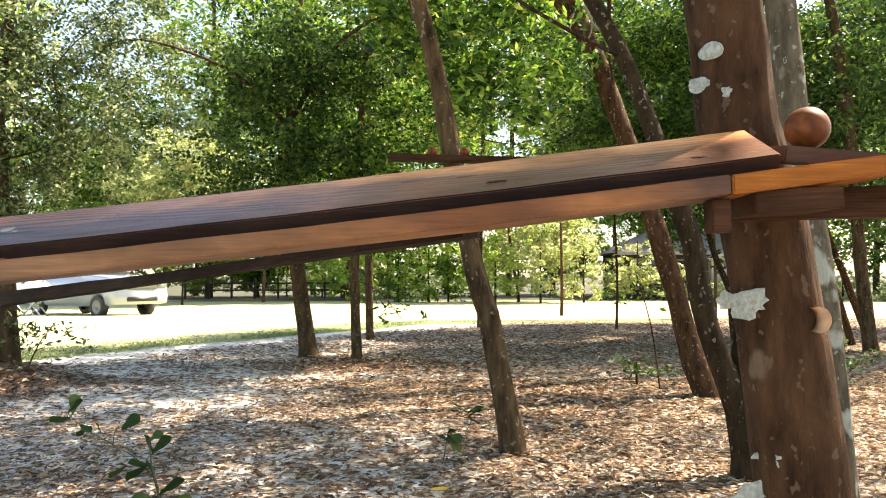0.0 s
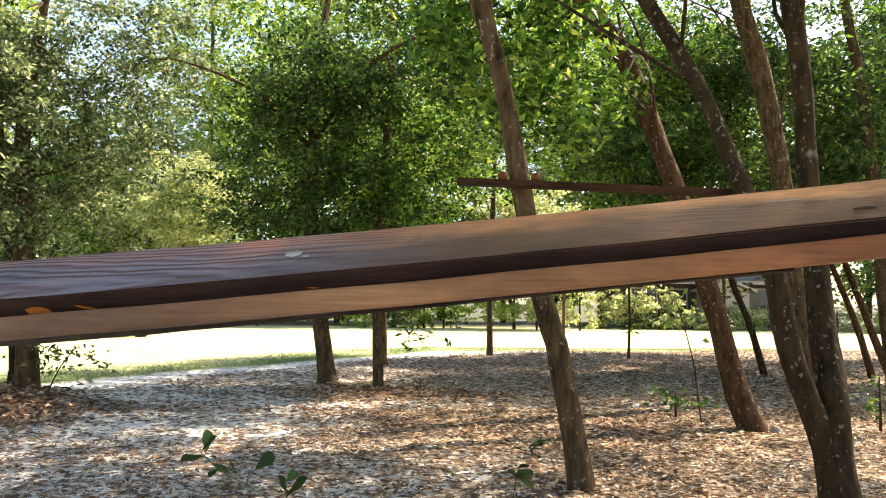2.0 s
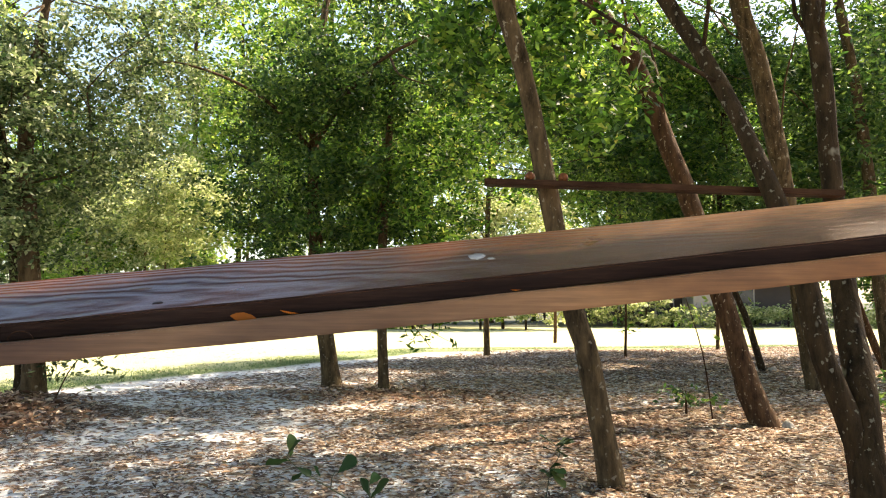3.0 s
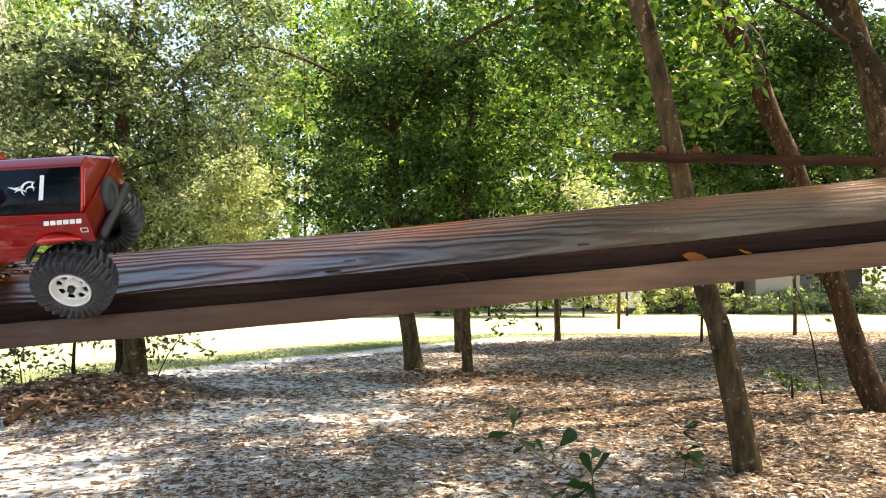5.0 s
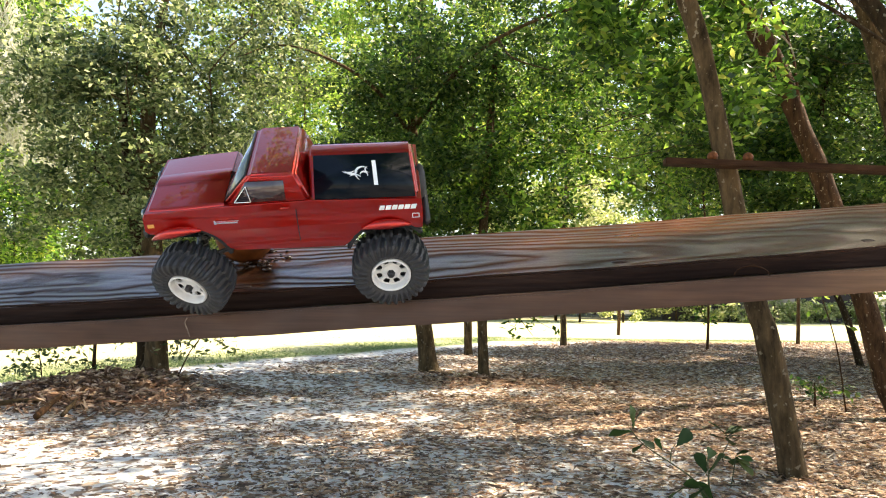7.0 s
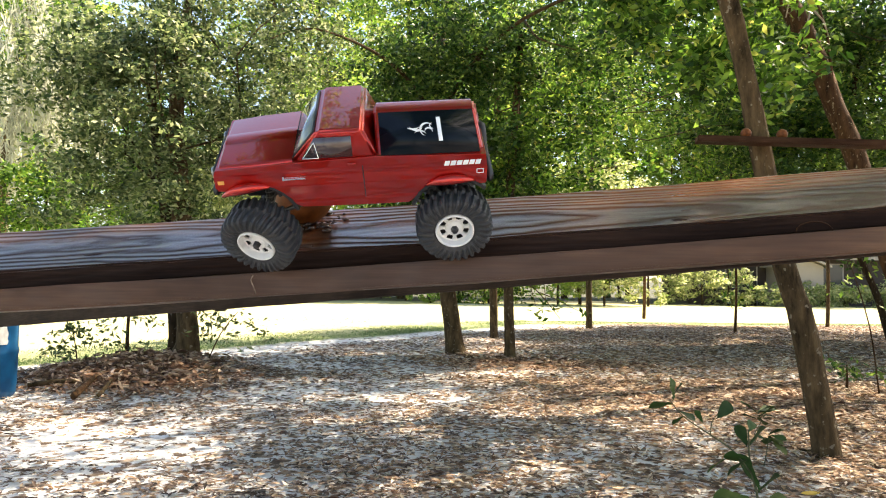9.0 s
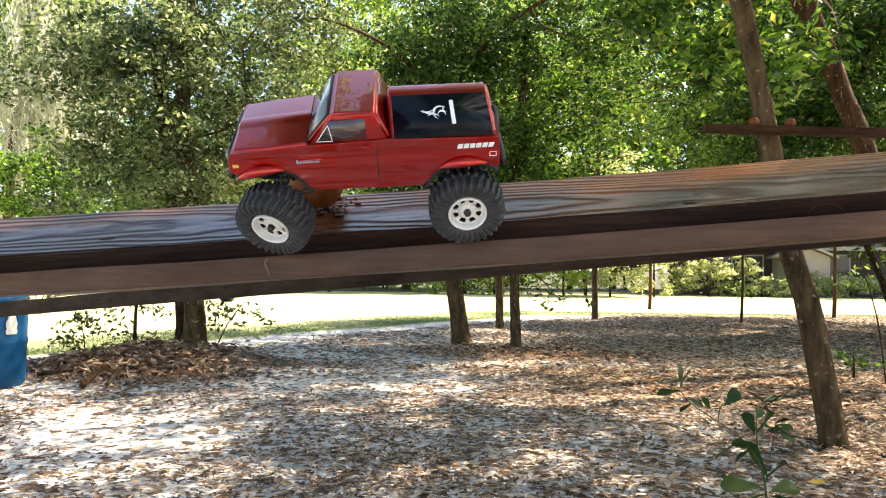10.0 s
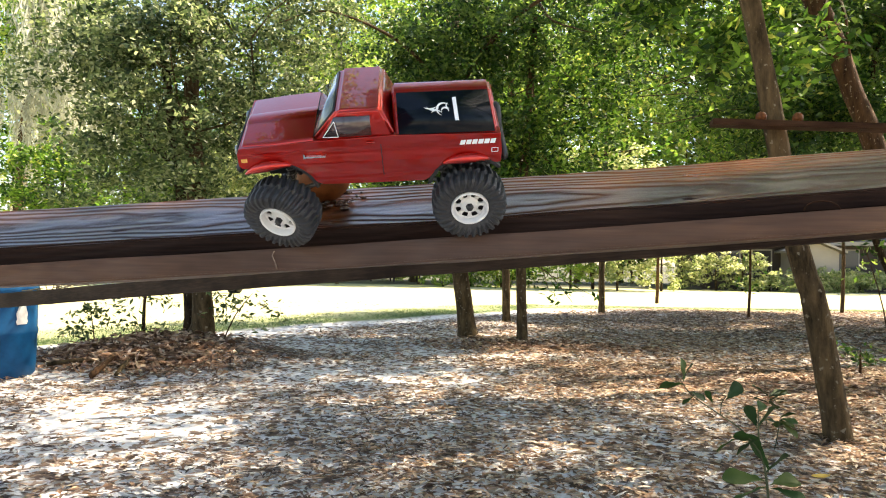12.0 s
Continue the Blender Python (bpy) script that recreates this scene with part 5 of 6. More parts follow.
def trunk_patch(label, x, z, rx, rz, seed, material=None, axis_x=None, axis_y=1.2, r=0.0545, category="lichen", wob=1.0):
    """A crusty patch wrapped on the near side of the carrying trunk."""
    rg = np.random.default_rng(seed)
    bm = bmesh.new()
    rings = []
    ph = rg.uniform(0, 6, 4)
    for k in range(6):
        ring = []
        for j in range(28):
            w = 2 * math.pi * j / 28
            e = (1 + wob * (0.22 * math.sin(3 * w + ph[0]) + 0.14 * math.sin(5 * w + ph[1]) + 0.12 * math.sin(9 * w + ph[2])) + 0.05 * rg.normal() * wob) * k / 5
            px, pz = x + rx * e * math.cos(w), z + rz * e * math.sin(w)
            ax = 0.366 + (pz - 0.579) * (0.267 - 0.366) / (1.25 - 0.579)
            d = max(min((px - ax) / (r + 0.004), 0.98), -0.98)
            lift = 0.0045 if k < 5 else -0.002
            ring.append(bm.verts.new((px, axis_y - (r + lift) * math.sqrt(1 - d * d) - 0.0012 * rg.random(), pz)))
        rings.append(ring)
    for r0, r1 in zip(rings[1:], rings[2:]):
        for j in range(28):
            bm.faces.new((r0[j], r0[(j + 1) % 28], r1[(j + 1) % 28], r1[j]))
    bm.faces.new(rings[1])
    bmesh.ops.recalc_face_normals(bm, faces=bm.faces)
    ob = new("lichen", mesh_of("lichen", bm, material or LICHEN))
    return tagged(ob, label, category, "lichen on the trunk")


trunk_patch("round pale grey lichen spot on brown bark", 0.238, 1.168, 0.0125, 0.0115, 1, wob=0.12)
trunk_patch("oval pale grey lichen spot on brown bark", 0.226, 1.128, 0.0110, 0.0105, 2, wob=0.2)
trunk_patch("thin whitish lichen smear on bark", 0.254, 1.112, 0.005, 0.007, 3)
trunk_patch("ragged pale lichen patch on the trunk", 0.276, 0.838, 0.025, 0.018, 4)
trunk_patch("small pale lichen patch low on the trunk", 0.306, 0.635, 0.012, 0.010, 5)
trunk_patch("large whitish lichen patch at the trunk's foot", 0.295, 0.585, 0.030, 0.016, 6)
bm = bmesh.new()
for k in range(15):
    w = radians(-80 + 160 * k / 14)
    rr = 0.017
    for t in (0, 1):
        bm.verts.new((0.352 + rr * math.cos(w), 1.152 - t * 0.026, 0.818 + rr * math.sin(w)))
        bm.verts.new((0.347 + rr * 0.75 * math.cos(w), 1.152 - t * 0.018, 0.818 + rr * 0.9 * math.sin(w)))
bm.verts.ensure_lookup_table()
for k in range(14):
    i = 4 * k
    for q in ((0, 4, 6, 2), (1, 3, 7, 5), (2, 6, 7, 3), (0, 1, 5, 4)):
        bm.faces.new([bm.verts[i + c] for c in q])
bmesh.ops.recalc_face_normals(bm, faces=bm.faces)
tagged(new("bracket_fungus", mesh_of("bracket_fungus", bm, FUNGUS)), "tan crescent-shaped bracket fungus on the trunk", "fungus")

# dead twigs hanging on the leaning tree
tw = tagged(new("dead_twig"), "pale dead twig hanging on the leaning tree", "twig")
bm = bmesh.new()
for pts in ([(0.93, 5.93, 2.95), (0.98, 5.88, 2.80), (0.94, 5.86, 2.66), (0.86, 5.85, 2.58)], [(0.98, 5.88, 2.80), (1.06, 5.86, 2.70), (1.10, 5.86, 2.58)], [(0.90, 5.92, 3.02), (0.84, 5.87, 2.88), (0.80, 5.86, 2.72)]):
    tube(bm, [(*p, 0.010 - 0.0025 * i) for i, p in enumerate(pts)], 6, 0.05, 0.1, 3)
part("twig", bm, bark_mat("dead_wood", (0.22, 0.17, 0.12), (0.42, 0.36, 0.28), (0.5, 0.45, 0.38)), tw)

# ---- understorey and canopy ----
def forest_tree(lab, base, r, crowns, seed, lf, size):
    x, y = base
    top = max(c[2] for c in crowns)
    z0 = ground_height(x, y)
    tree(lab, [(x + 0.02, y, z0 - 0.05, r * 1.5), (x, y, z0 + 0.12, r), (x + 0.05, y, 1.5, r * 0.9), ((x + crowns[0][0]) / 2, y, 2.8, r * 0.8), (crowns[-1][0], crowns[-1][1], top + 0.3, r * 0.3)], crowns, seed, BARK_DARK, lf, size)


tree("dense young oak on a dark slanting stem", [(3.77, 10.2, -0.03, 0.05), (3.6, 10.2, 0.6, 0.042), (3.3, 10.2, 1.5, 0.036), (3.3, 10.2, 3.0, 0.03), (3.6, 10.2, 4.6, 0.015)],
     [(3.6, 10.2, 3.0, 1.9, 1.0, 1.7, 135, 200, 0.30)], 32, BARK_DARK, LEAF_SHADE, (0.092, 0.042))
# the upper crown is unseen and added only for its shade
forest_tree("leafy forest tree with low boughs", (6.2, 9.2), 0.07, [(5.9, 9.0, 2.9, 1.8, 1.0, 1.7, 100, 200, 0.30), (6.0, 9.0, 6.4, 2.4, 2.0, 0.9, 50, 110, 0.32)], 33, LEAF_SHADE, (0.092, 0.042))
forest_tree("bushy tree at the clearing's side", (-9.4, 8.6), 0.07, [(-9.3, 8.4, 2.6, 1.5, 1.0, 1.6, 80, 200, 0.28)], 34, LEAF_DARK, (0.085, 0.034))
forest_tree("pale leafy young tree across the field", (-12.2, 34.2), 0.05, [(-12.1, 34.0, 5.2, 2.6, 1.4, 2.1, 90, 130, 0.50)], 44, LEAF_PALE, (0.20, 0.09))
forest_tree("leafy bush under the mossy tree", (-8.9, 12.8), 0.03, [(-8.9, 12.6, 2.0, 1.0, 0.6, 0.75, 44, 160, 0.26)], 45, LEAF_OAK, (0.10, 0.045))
# upper crowns are added out of view for shade and a darker board reflection
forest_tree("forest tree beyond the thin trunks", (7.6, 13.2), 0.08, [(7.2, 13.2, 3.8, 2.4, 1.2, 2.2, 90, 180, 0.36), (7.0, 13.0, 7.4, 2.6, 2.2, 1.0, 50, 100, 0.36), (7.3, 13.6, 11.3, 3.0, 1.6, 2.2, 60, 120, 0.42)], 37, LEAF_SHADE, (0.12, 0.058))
# six unseen oaks, added out of view to block sun and sky
forest_tree("unseen tall oak added to shade the clearing", (5.4, 5.2), 0.10, [(4.6, 5.4, 5.6, 2.4, 2.0, 0.9, 80, 150, 0.32)], 38, LEAF_OAK, (0.09, 0.04))
forest_tree("unseen tall oak added for shade past the ramp's low end", (-6.8, 4.6), 0.10, [(-6.9, 4.4, 5.4, 1.3, 1.2, 0.9, 22, 130, 0.32)], 39, LEAF_OAK, (0.09, 0.04))
forest_tree("unseen tall oak added for shade behind the path", (2.2, -2.6), 0.11, [(1.6, -1.8, 5.0, 2.6, 2.2, 1.1, 60, 130, 0.32)], 40, LEAF_OAK, (0.09, 0.04))
# its second crown is added overhead to shade the ramp and darken reflections
forest_tree("unseen broad oak added for shade behind the path", (-3.2, -3.0), 0.11, [(-2.8, -2.0, 4.8, 2.6, 2.2, 1.2, 60, 130, 0.32), (-1.2, 1.3, 5.2, 2.0, 1.4, 0.5, 170, 240, 0.26)], 41, LEAF_OAK, (0.09, 0.04))
forest_tree("unseen leafy oak added to shade the ramp", (-7.5, -1.0), 0.11, [(-7.2, -0.9, 4.4, 1.6, 1.5, 1.2, 20, 130, 0.32)], 42, LEAF_OAK, (0.09, 0.04))
forest_tree("unseen leafy oak added for shade at the path's far side", (6.4, 0.2), 0.11, [(5.6, 0.6, 4.4, 2.2, 2.2, 1.4, 56, 130, 0.32)], 43, LEAF_OAK, (0.09, 0.04))
# sunlit young trees on the field's far side
re = np.random.default_rng(64)
for i in range(12):
    x = -22.0 + i * 4.1 + re.uniform(-0.8, 0.8)
    y = 38.5 + 0.05 * max(x, 0) + re.uniform(-1.0, 3.0)
    if 6.0 < x < 23.0:
        y += 11.0                                # behind the house
    z0, h = ground_height(x, y), re.uniform(9.5, 13.0) * (0.62 if 3 < x <= 6 else 1.0)
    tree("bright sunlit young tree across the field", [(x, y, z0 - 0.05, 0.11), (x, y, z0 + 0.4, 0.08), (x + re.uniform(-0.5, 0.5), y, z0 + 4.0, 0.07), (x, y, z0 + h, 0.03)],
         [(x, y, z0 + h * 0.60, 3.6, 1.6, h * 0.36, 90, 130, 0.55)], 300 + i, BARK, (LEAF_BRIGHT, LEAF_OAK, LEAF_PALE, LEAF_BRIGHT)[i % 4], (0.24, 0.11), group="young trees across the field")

# far woods across the field, each tree its own thing
rf = np.random.default_rng(77)
for i in range(26):
    x = -34 + i * 3.1 + rf.uniform(-0.8, 0.8)
    if 6 < x < 18:
        y = rf.uniform(52, 58)
    else:
        y = rf.uniform(44, 56)
    h = rf.uniform(9, 12) if -26 < x < -15 else rf.uniform(23, 29) * (0.68 if x > 12 else 1.0)
    z0 = ground_height(x, y)
    lf = (LEAF_BRIGHT, LEAF_OAK, LEAF_BRIGHT)[i % 3]
    tree("tall sunlit tree across the field", [(x, y, z0 - 0.1, 0.24), (x, y, z0 + 1.5, 0.18), (x + 0.3, y, z0 + h * 0.5, 0.14), (x, y, z0 + h, 0.05)],
         [(x, y - 0.6, z0 + h * 0.62, 3.2, 1.6, h * 0.37, 100, 66, 0.85), (x, y - 1.0, z0 + 2.6, 2.4, 1.2, 1.9, 26, 60, 0.5)], 100 + i, BARK, lf, (0.38, 0.19), group="woods across the field")
for i in range(34):
    x = -24 + i * 1.5 + rf.uniform(-0.5, 0.5)
    y = rf.uniform(35, 38) if not (7 < x < 18) else rf.uniform(38, 39.5)
    if -15 < x < -6:
        y = rf.uniform(46, 49)
    h = rf.uniform(2.0, 3.3) if x < 9.5 else rf.uniform(1.6, 2.2) if x < 12.0 else rf.uniform(0.6, 1.1)
    z0 = ground_height(x, y)
    tree("low sunlit shrub along the field's far edge", [(x, y, z0 - 0.05, 0.06), (x, y, z0 + h * 0.5, 0.04), (x, y, z0 + h, 0.02)],
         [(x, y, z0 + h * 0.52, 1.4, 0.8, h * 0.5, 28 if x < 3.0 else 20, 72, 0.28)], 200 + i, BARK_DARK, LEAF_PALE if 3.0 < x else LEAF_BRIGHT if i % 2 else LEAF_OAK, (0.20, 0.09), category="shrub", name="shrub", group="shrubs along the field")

# grey moss hanging from a far tree
moss_tree = tree("tree hung with long grey moss at the field's edge", [(-10.6, 14.2, 0, 0.16), (-10.6, 14.2, 1.5, 0.13), (-10.4, 14.2, 4.0, 0.11), (-10.0, 14.2, 7.0, 0.06)],
                 [(-10.6, 14.0, 6.0, 2.0, 1.2, 1.4, 50, 120, 0.32)], 90, BARK, LEAF_OAK, (0.11, 0.05))
rm = np.random.default_rng(91)
strands = []
for i in range(70):
    cx, cy, top, drop = -9.5 + rm.normal() * 0.6, 13.6 + rm.normal() * 0.5, rm.uniform(4.0, 6.6), rm.uniform(1.2, 3.0)
    k = rm.uniform(0, 1, 90) ** 0.8
    strands.append(np.stack([cx + rm.normal(size=90) * 0.10 * (1.1 - k), cy + rm.normal(size=90) * 0.10 * (1.1 - k), top - drop * k], 1))
o = new("moss", leaves("moss", np.concatenate(strands) - np.array((-10.6, 14.2, 0)), 0.24, 0.035, rm, LEAF_GREY, 2.5, 0.0, 0.2))
o.parent = moss_tree
o["label"] = "long hanging grey moss"

# saplings and small plants
def sapling(lab, pts, cr, seed, lf=None):
    tree(lab, pts, cr, seed, BARK_RED, lf or LEAF_BRIGHT, (0.06, 0.025), category="sapling", name="sapling")


sapling("thin leafy sapling on the mound", [(-4.35, 6.55, 0.12, 0.018), (-4.35, 6.55, 0.4, 0.014), (-4.34, 6.6, 0.7, 0.008)], [(-4.4, 6.55, 0.36, 0.30, 0.2, 0.24, 13, 20, 0.08)], 51, LEAF_DARK)
tree("slim leafy tree at the field's edge", [(2.6, 12.6, 0, 0.024), (2.62, 12.6, 0.8, 0.019), (2.58, 12.6, 2.0, 0.018), (2.5, 12.9, 5.0, 0.012)],
     [(2.6, 12.6, 0.6, 0.2, 0.2, 0.4, 6, 10, 0.1), (3.1, 13.4, 3.9, 1.4, 1.1, 1.5, 76, 170, 0.32), (2.8, 14.2, 5.6, 2.6, 0.9, 0.8, 90, 150, 0.34)], 35, BARK_RED, LEAF_OAK, (0.10, 0.05))
tree("slim sunlit tree at the litter's edge", [(4.9, 14.6, 0, 0.036), (4.92, 14.6, 1.0, 0.030), (4.9, 14.6, 2.6, 0.026), (5.1, 14.7, 6.0, 0.014)],
     [(4.9, 14.6, 2.6, 0.6, 0.5, 0.6, 12, 60, 0.2), (5.4, 14.8, 4.6, 1.9, 1.0, 1.6, 90, 150, 0.30)], 53, BARK, LEAF_OAK, (0.10, 0.046))
sapling("thin sapling out in the field", [(3.0, 21.5, -0.3, 0.05), (3.02, 21.5, 0.8, 0.04), (3.0, 21.5, 2.4, 0.03)], [(3.0, 21.5, 2.2, 0.8, 0.6, 0.8, 14, 60, 0.22)], 54)
sapling("wispy sapling with few leaves", [(1.48, 5.97, 0, 0.006), (1.42, 5.98, 0.5, 0.005), (1.30, 6.0, 0.95, 0.003)], [(1.34, 5.98, 0.85, 0.22, 0.12, 0.25, 8, 6, 0.08)], 55)
sapling("dark slanting sapling by the thin trees", [(4.95, 9.8, 0, 0.045), (4.75, 9.8, 0.7, 0.04), (4.4, 9.8, 1.6, 0.03)], [], 57)
sapling("thin dark sapling leaning over litter", [(5.4, 10.2, 0, 0.05), (5.1, 10.2, 0.8, 0.045), (4.7, 10.2, 1.9, 0.03)], [], 58)
sapling("leafy shoots beside the mound", [(-4.75, 6.5, 0.05, 0.006), (-4.77, 6.5, 0.2, 0.005), (-4.80, 6.5, 0.36, 0.003)], [(-4.80, 6.42, 0.22, 0.13, 0.12, 0.20, 12, 24, 0.06)], 59, LEAF_DARK)
sapling("leafy shoots at the trunk's foot", [(-3.62, 6.45, 0.12, 0.006), (-3.52, 6.45, 0.34, 0.005), (-3.38, 6.45, 0.52, 0.003)], [(-3.45, 6.4, 0.42, 0.22, 0.15, 0.20, 12, 18, 0.07)], 60, LEAF_DARK)
sapling("low green shoots in dry leaves", [(1.36, 6.2, 0.0, 0.010), (1.36, 6.2, 0.12, 0.008), (1.36, 6.2, 0.2, 0.005)], [(1.36, 6.2, 0.12, 0.30, 0.25, 0.07, 10, 14, 0.06)], 61, LEAF_SHADE)
sapling("low leafy shoots in dry leaves", [(2.6, 5.6, 0.0, 0.010), (2.6, 5.6, 0.2, 0.008), (2.6, 5.6, 0.4, 0.005)], [(2.6, 5.6, 0.25, 0.3, 0.25, 0.16, 10, 14, 0.06)], 62, LEAF_SHADE)


STEM = plain("green_stem", (0.06, 0.07, 0.03), 0.7, 0, 0, 0.3, 90.0)


def big_leaf_mesh():
    """One lobed oak leaf of unit length, folded along its rib."""
    bm = bmesh.new()
    rows = []
    for u, w in ((0, 0.02), (0.10, 0.05), (0.22, 0.20), (0.36, 0.26), (0.48, 0.40), (0.60, 0.44), (0.70, 0.50), (0.82, 0.50), (0.92, 0.36), (0.98, 0.18), (1.0, 0.04)):
        rows.append([bm.verts.new((u, s * w * 0.55, 0.13 * abs(s) * w - 0.16 * u * u + 0.03 * math.sin(9 * u) * abs(s))) for s in (-1, -0.5, 0, 0.5, 1)])
    for r0, r1 in zip(rows, rows[1:]):
        for j in range(4):
            bm.faces.new((r0[j], r0[j + 1], r1[j + 1], r1[j]))
    return mesh_of("leaf", bm, LEAF_PLANT)


def big_leaf_plant(x, y, h, n, seed, label, size=0.085, tip=None, low=0.72):
    """An upright shoot whose broad leaves are parts of their own."""
    rg = np.random.default_rng(seed)
    z0 = ground_height(x, y)
    plant = tagged(new("plant"), label, "plant", "seedlings in the litter")
    plant.location = (x, y, z0)
    bm = bmesh.new()
    lean = rg.uniform(-0.25, 0.25, 2) * h if tip is None else np.array(tip)
    tube(bm, [(0, 0, -0.02, 0.0028), (lean[0] * 0.2 + rg.uniform(-0.02, 0.02), lean[1] * 0.2, h * 0.3, 0.0024), (lean[0] * 0.5 + rg.uniform(-0.02, 0.02), lean[1] * 0.5, h * 0.65, 0.002), (lean[0], lean[1], h, 0.001)], 6, 0.03, 0.0)
    part("stem", bm, STEM, plant)
    me = big_leaf_mesh()
    for i in range(n):
        u = rg.uniform(low, 1.0)
        ob = new("leaf", me)
        ob.parent = plant
        s = size * rg.uniform(0.6, 1.2)
        ob.matrix_basis = Matrix.Translation((lean[0] * u, lean[1] * u, h * u)) @ Matrix.Rotation(rg.uniform(0, 6.28), 4, "Z") @ Matrix.Rotation(rg.uniform(-1.0, 0.7), 4, "Y") @ Matrix.Rotation(rg.uniform(-0.5, 0.5), 4, "X") @ Matrix.Scale(s, 4)
    return plant


def plant_leaf_build(nt, p, link):
    oi = nt.nodes.new("ShaderNodeObjectInfo")
    r = ramp(nt, [(0.0, (0.010, 0.030, 0.008)), (0.6, (0.024, 0.062, 0.013)), (0.85, (0.045, 0.080, 0.016)), (1.0, (0.075, 0.090, 0.018))])
    link(oi.outputs["Random"], r.inputs[0])
    link(r.outputs[0], p.inputs["Base Color"])
    p.inputs["Roughness"].default_value, p.inputs["Specular IOR Level"].default_value = 0.62, 0.2


LEAF_PLANT = mat("seedling_leaf", plant_leaf_build)
def arching_seedling():
    """A shoot from the litter that forks; its broad leaves are parts of their own."""
    rg = np.random.default_rng(71)
    x0, y0 = -0.77, 1.95
    plant = tagged(new("plant"), "oak seedling with broad dark leaves on arching stems", "plant", "seedlings in the litter")
    plant.location = (x0, y0, 0)
    shoots = [[(-0.77, 1.95, ground_height(x0, y0) - 0.02, 0.0035), (-0.775, 1.95, 0.20, 0.003), (-0.782, 1.95, 0.345, 0.0027), (-0.800, 1.945, 0.43, 0.0022), (-0.805, 1.94, 0.50, 0.0012)],
              [(-0.790, 1.95, 0.40, 0.0018), (-0.835, 1.94, 0.455, 0.0016), (-0.885, 1.93, 0.49, 0.0014), (-0.945, 1.915, 0.53, 0.0012), (-0.975, 1.90, 0.565, 0.0008)],
              [(-0.885, 1.93, 0.49, 0.0012), (-0.882, 1.93, 0.515, 0.0010), (-0.872, 1.93, 0.53, 0.0007)]]
    for pts in shoots:
        bm = bmesh.new()
        tube(bm, [(x - x0, y - y0, z, r) for x, y, z, r in pts], 6, 0.015, 0.0)
        part("stem", bm, STEM, plant)
    me = big_leaf_mesh()
    for x, z, turn, pitch, roll, size in ((-0.780, 0.345, 20, -10, 30, 0.075), (-0.785, 0.350, 165, -5, -30, 0.085), (-0.783, 0.372, 140, -62, 60, 0.085), (-0.788, 0.365, 35, -35, -50, 0.070), (-0.780, 0.340, 200, 12, 20, 0.080),
                                          (-0.775, 0.335, -25, 5, 10, 0.070), (-0.800, 0.435, 170, -15, 50, 0.055), (-0.803, 0.460, 160, -70, 70, 0.050), (-0.803, 0.460, 25, -48, -60, 0.060), (-0.805, 0.495, 60, -30, 40, 0.040),
                                          (-0.802, 0.440, 195, 25, 40, 0.060), (-0.850, 0.440, 190, 25, 30, 0.050), (-0.872, 0.520, 20, -40, 70, 0.052), (-0.905, 0.515, 150, -65, 60, 0.030), (-0.940, 0.528, 170, 30, 40, 0.030),
                                          (-0.965, 0.555, 175, 2, 40, 0.052), (-0.968, 0.560, 70, -75, 70, 0.050), (-0.972, 0.565, 40, -50, -50, 0.044), (-0.955, 0.540, -20, 20, 30, 0.036)):
        ob = new("leaf", me)
        ob.parent = plant
        y = float(np.interp(-x, (0.80, 0.975), (1.945, 1.90))) + rg.uniform(-0.012, 0.012)
        ob.matrix_basis = pose(x - x0, y - y0, z, roll, pitch, turn + rg.uniform(-8, 8)) @ Matrix.Scale(size, 4)
    return plant


arching_seedling()
big_leaf_plant(-0.02, 4.15, 0.16, 12, 73, "low dark green seedling by the trunk", 0.09)
big_leaf_plant(-0.15, 3.7, 0.14, 8, 74, "low broad-leaved seedling on sand", 0.08)

# ---- things at the clearing's edge ----
BLUE = plain("blue_plastic", (0.0008, 0.060, 0.165), 0.45, 0, 0.0, 0.25, 25.0)
BLUE.node_tree.nodes["Principled BSDF"].inputs["Specular IOR Level"].default_value = 0.2
PAPER = plain("torn_paper", (0.62, 0.62, 0.60), 0.8, 0, 0, 0.25, 40.0)


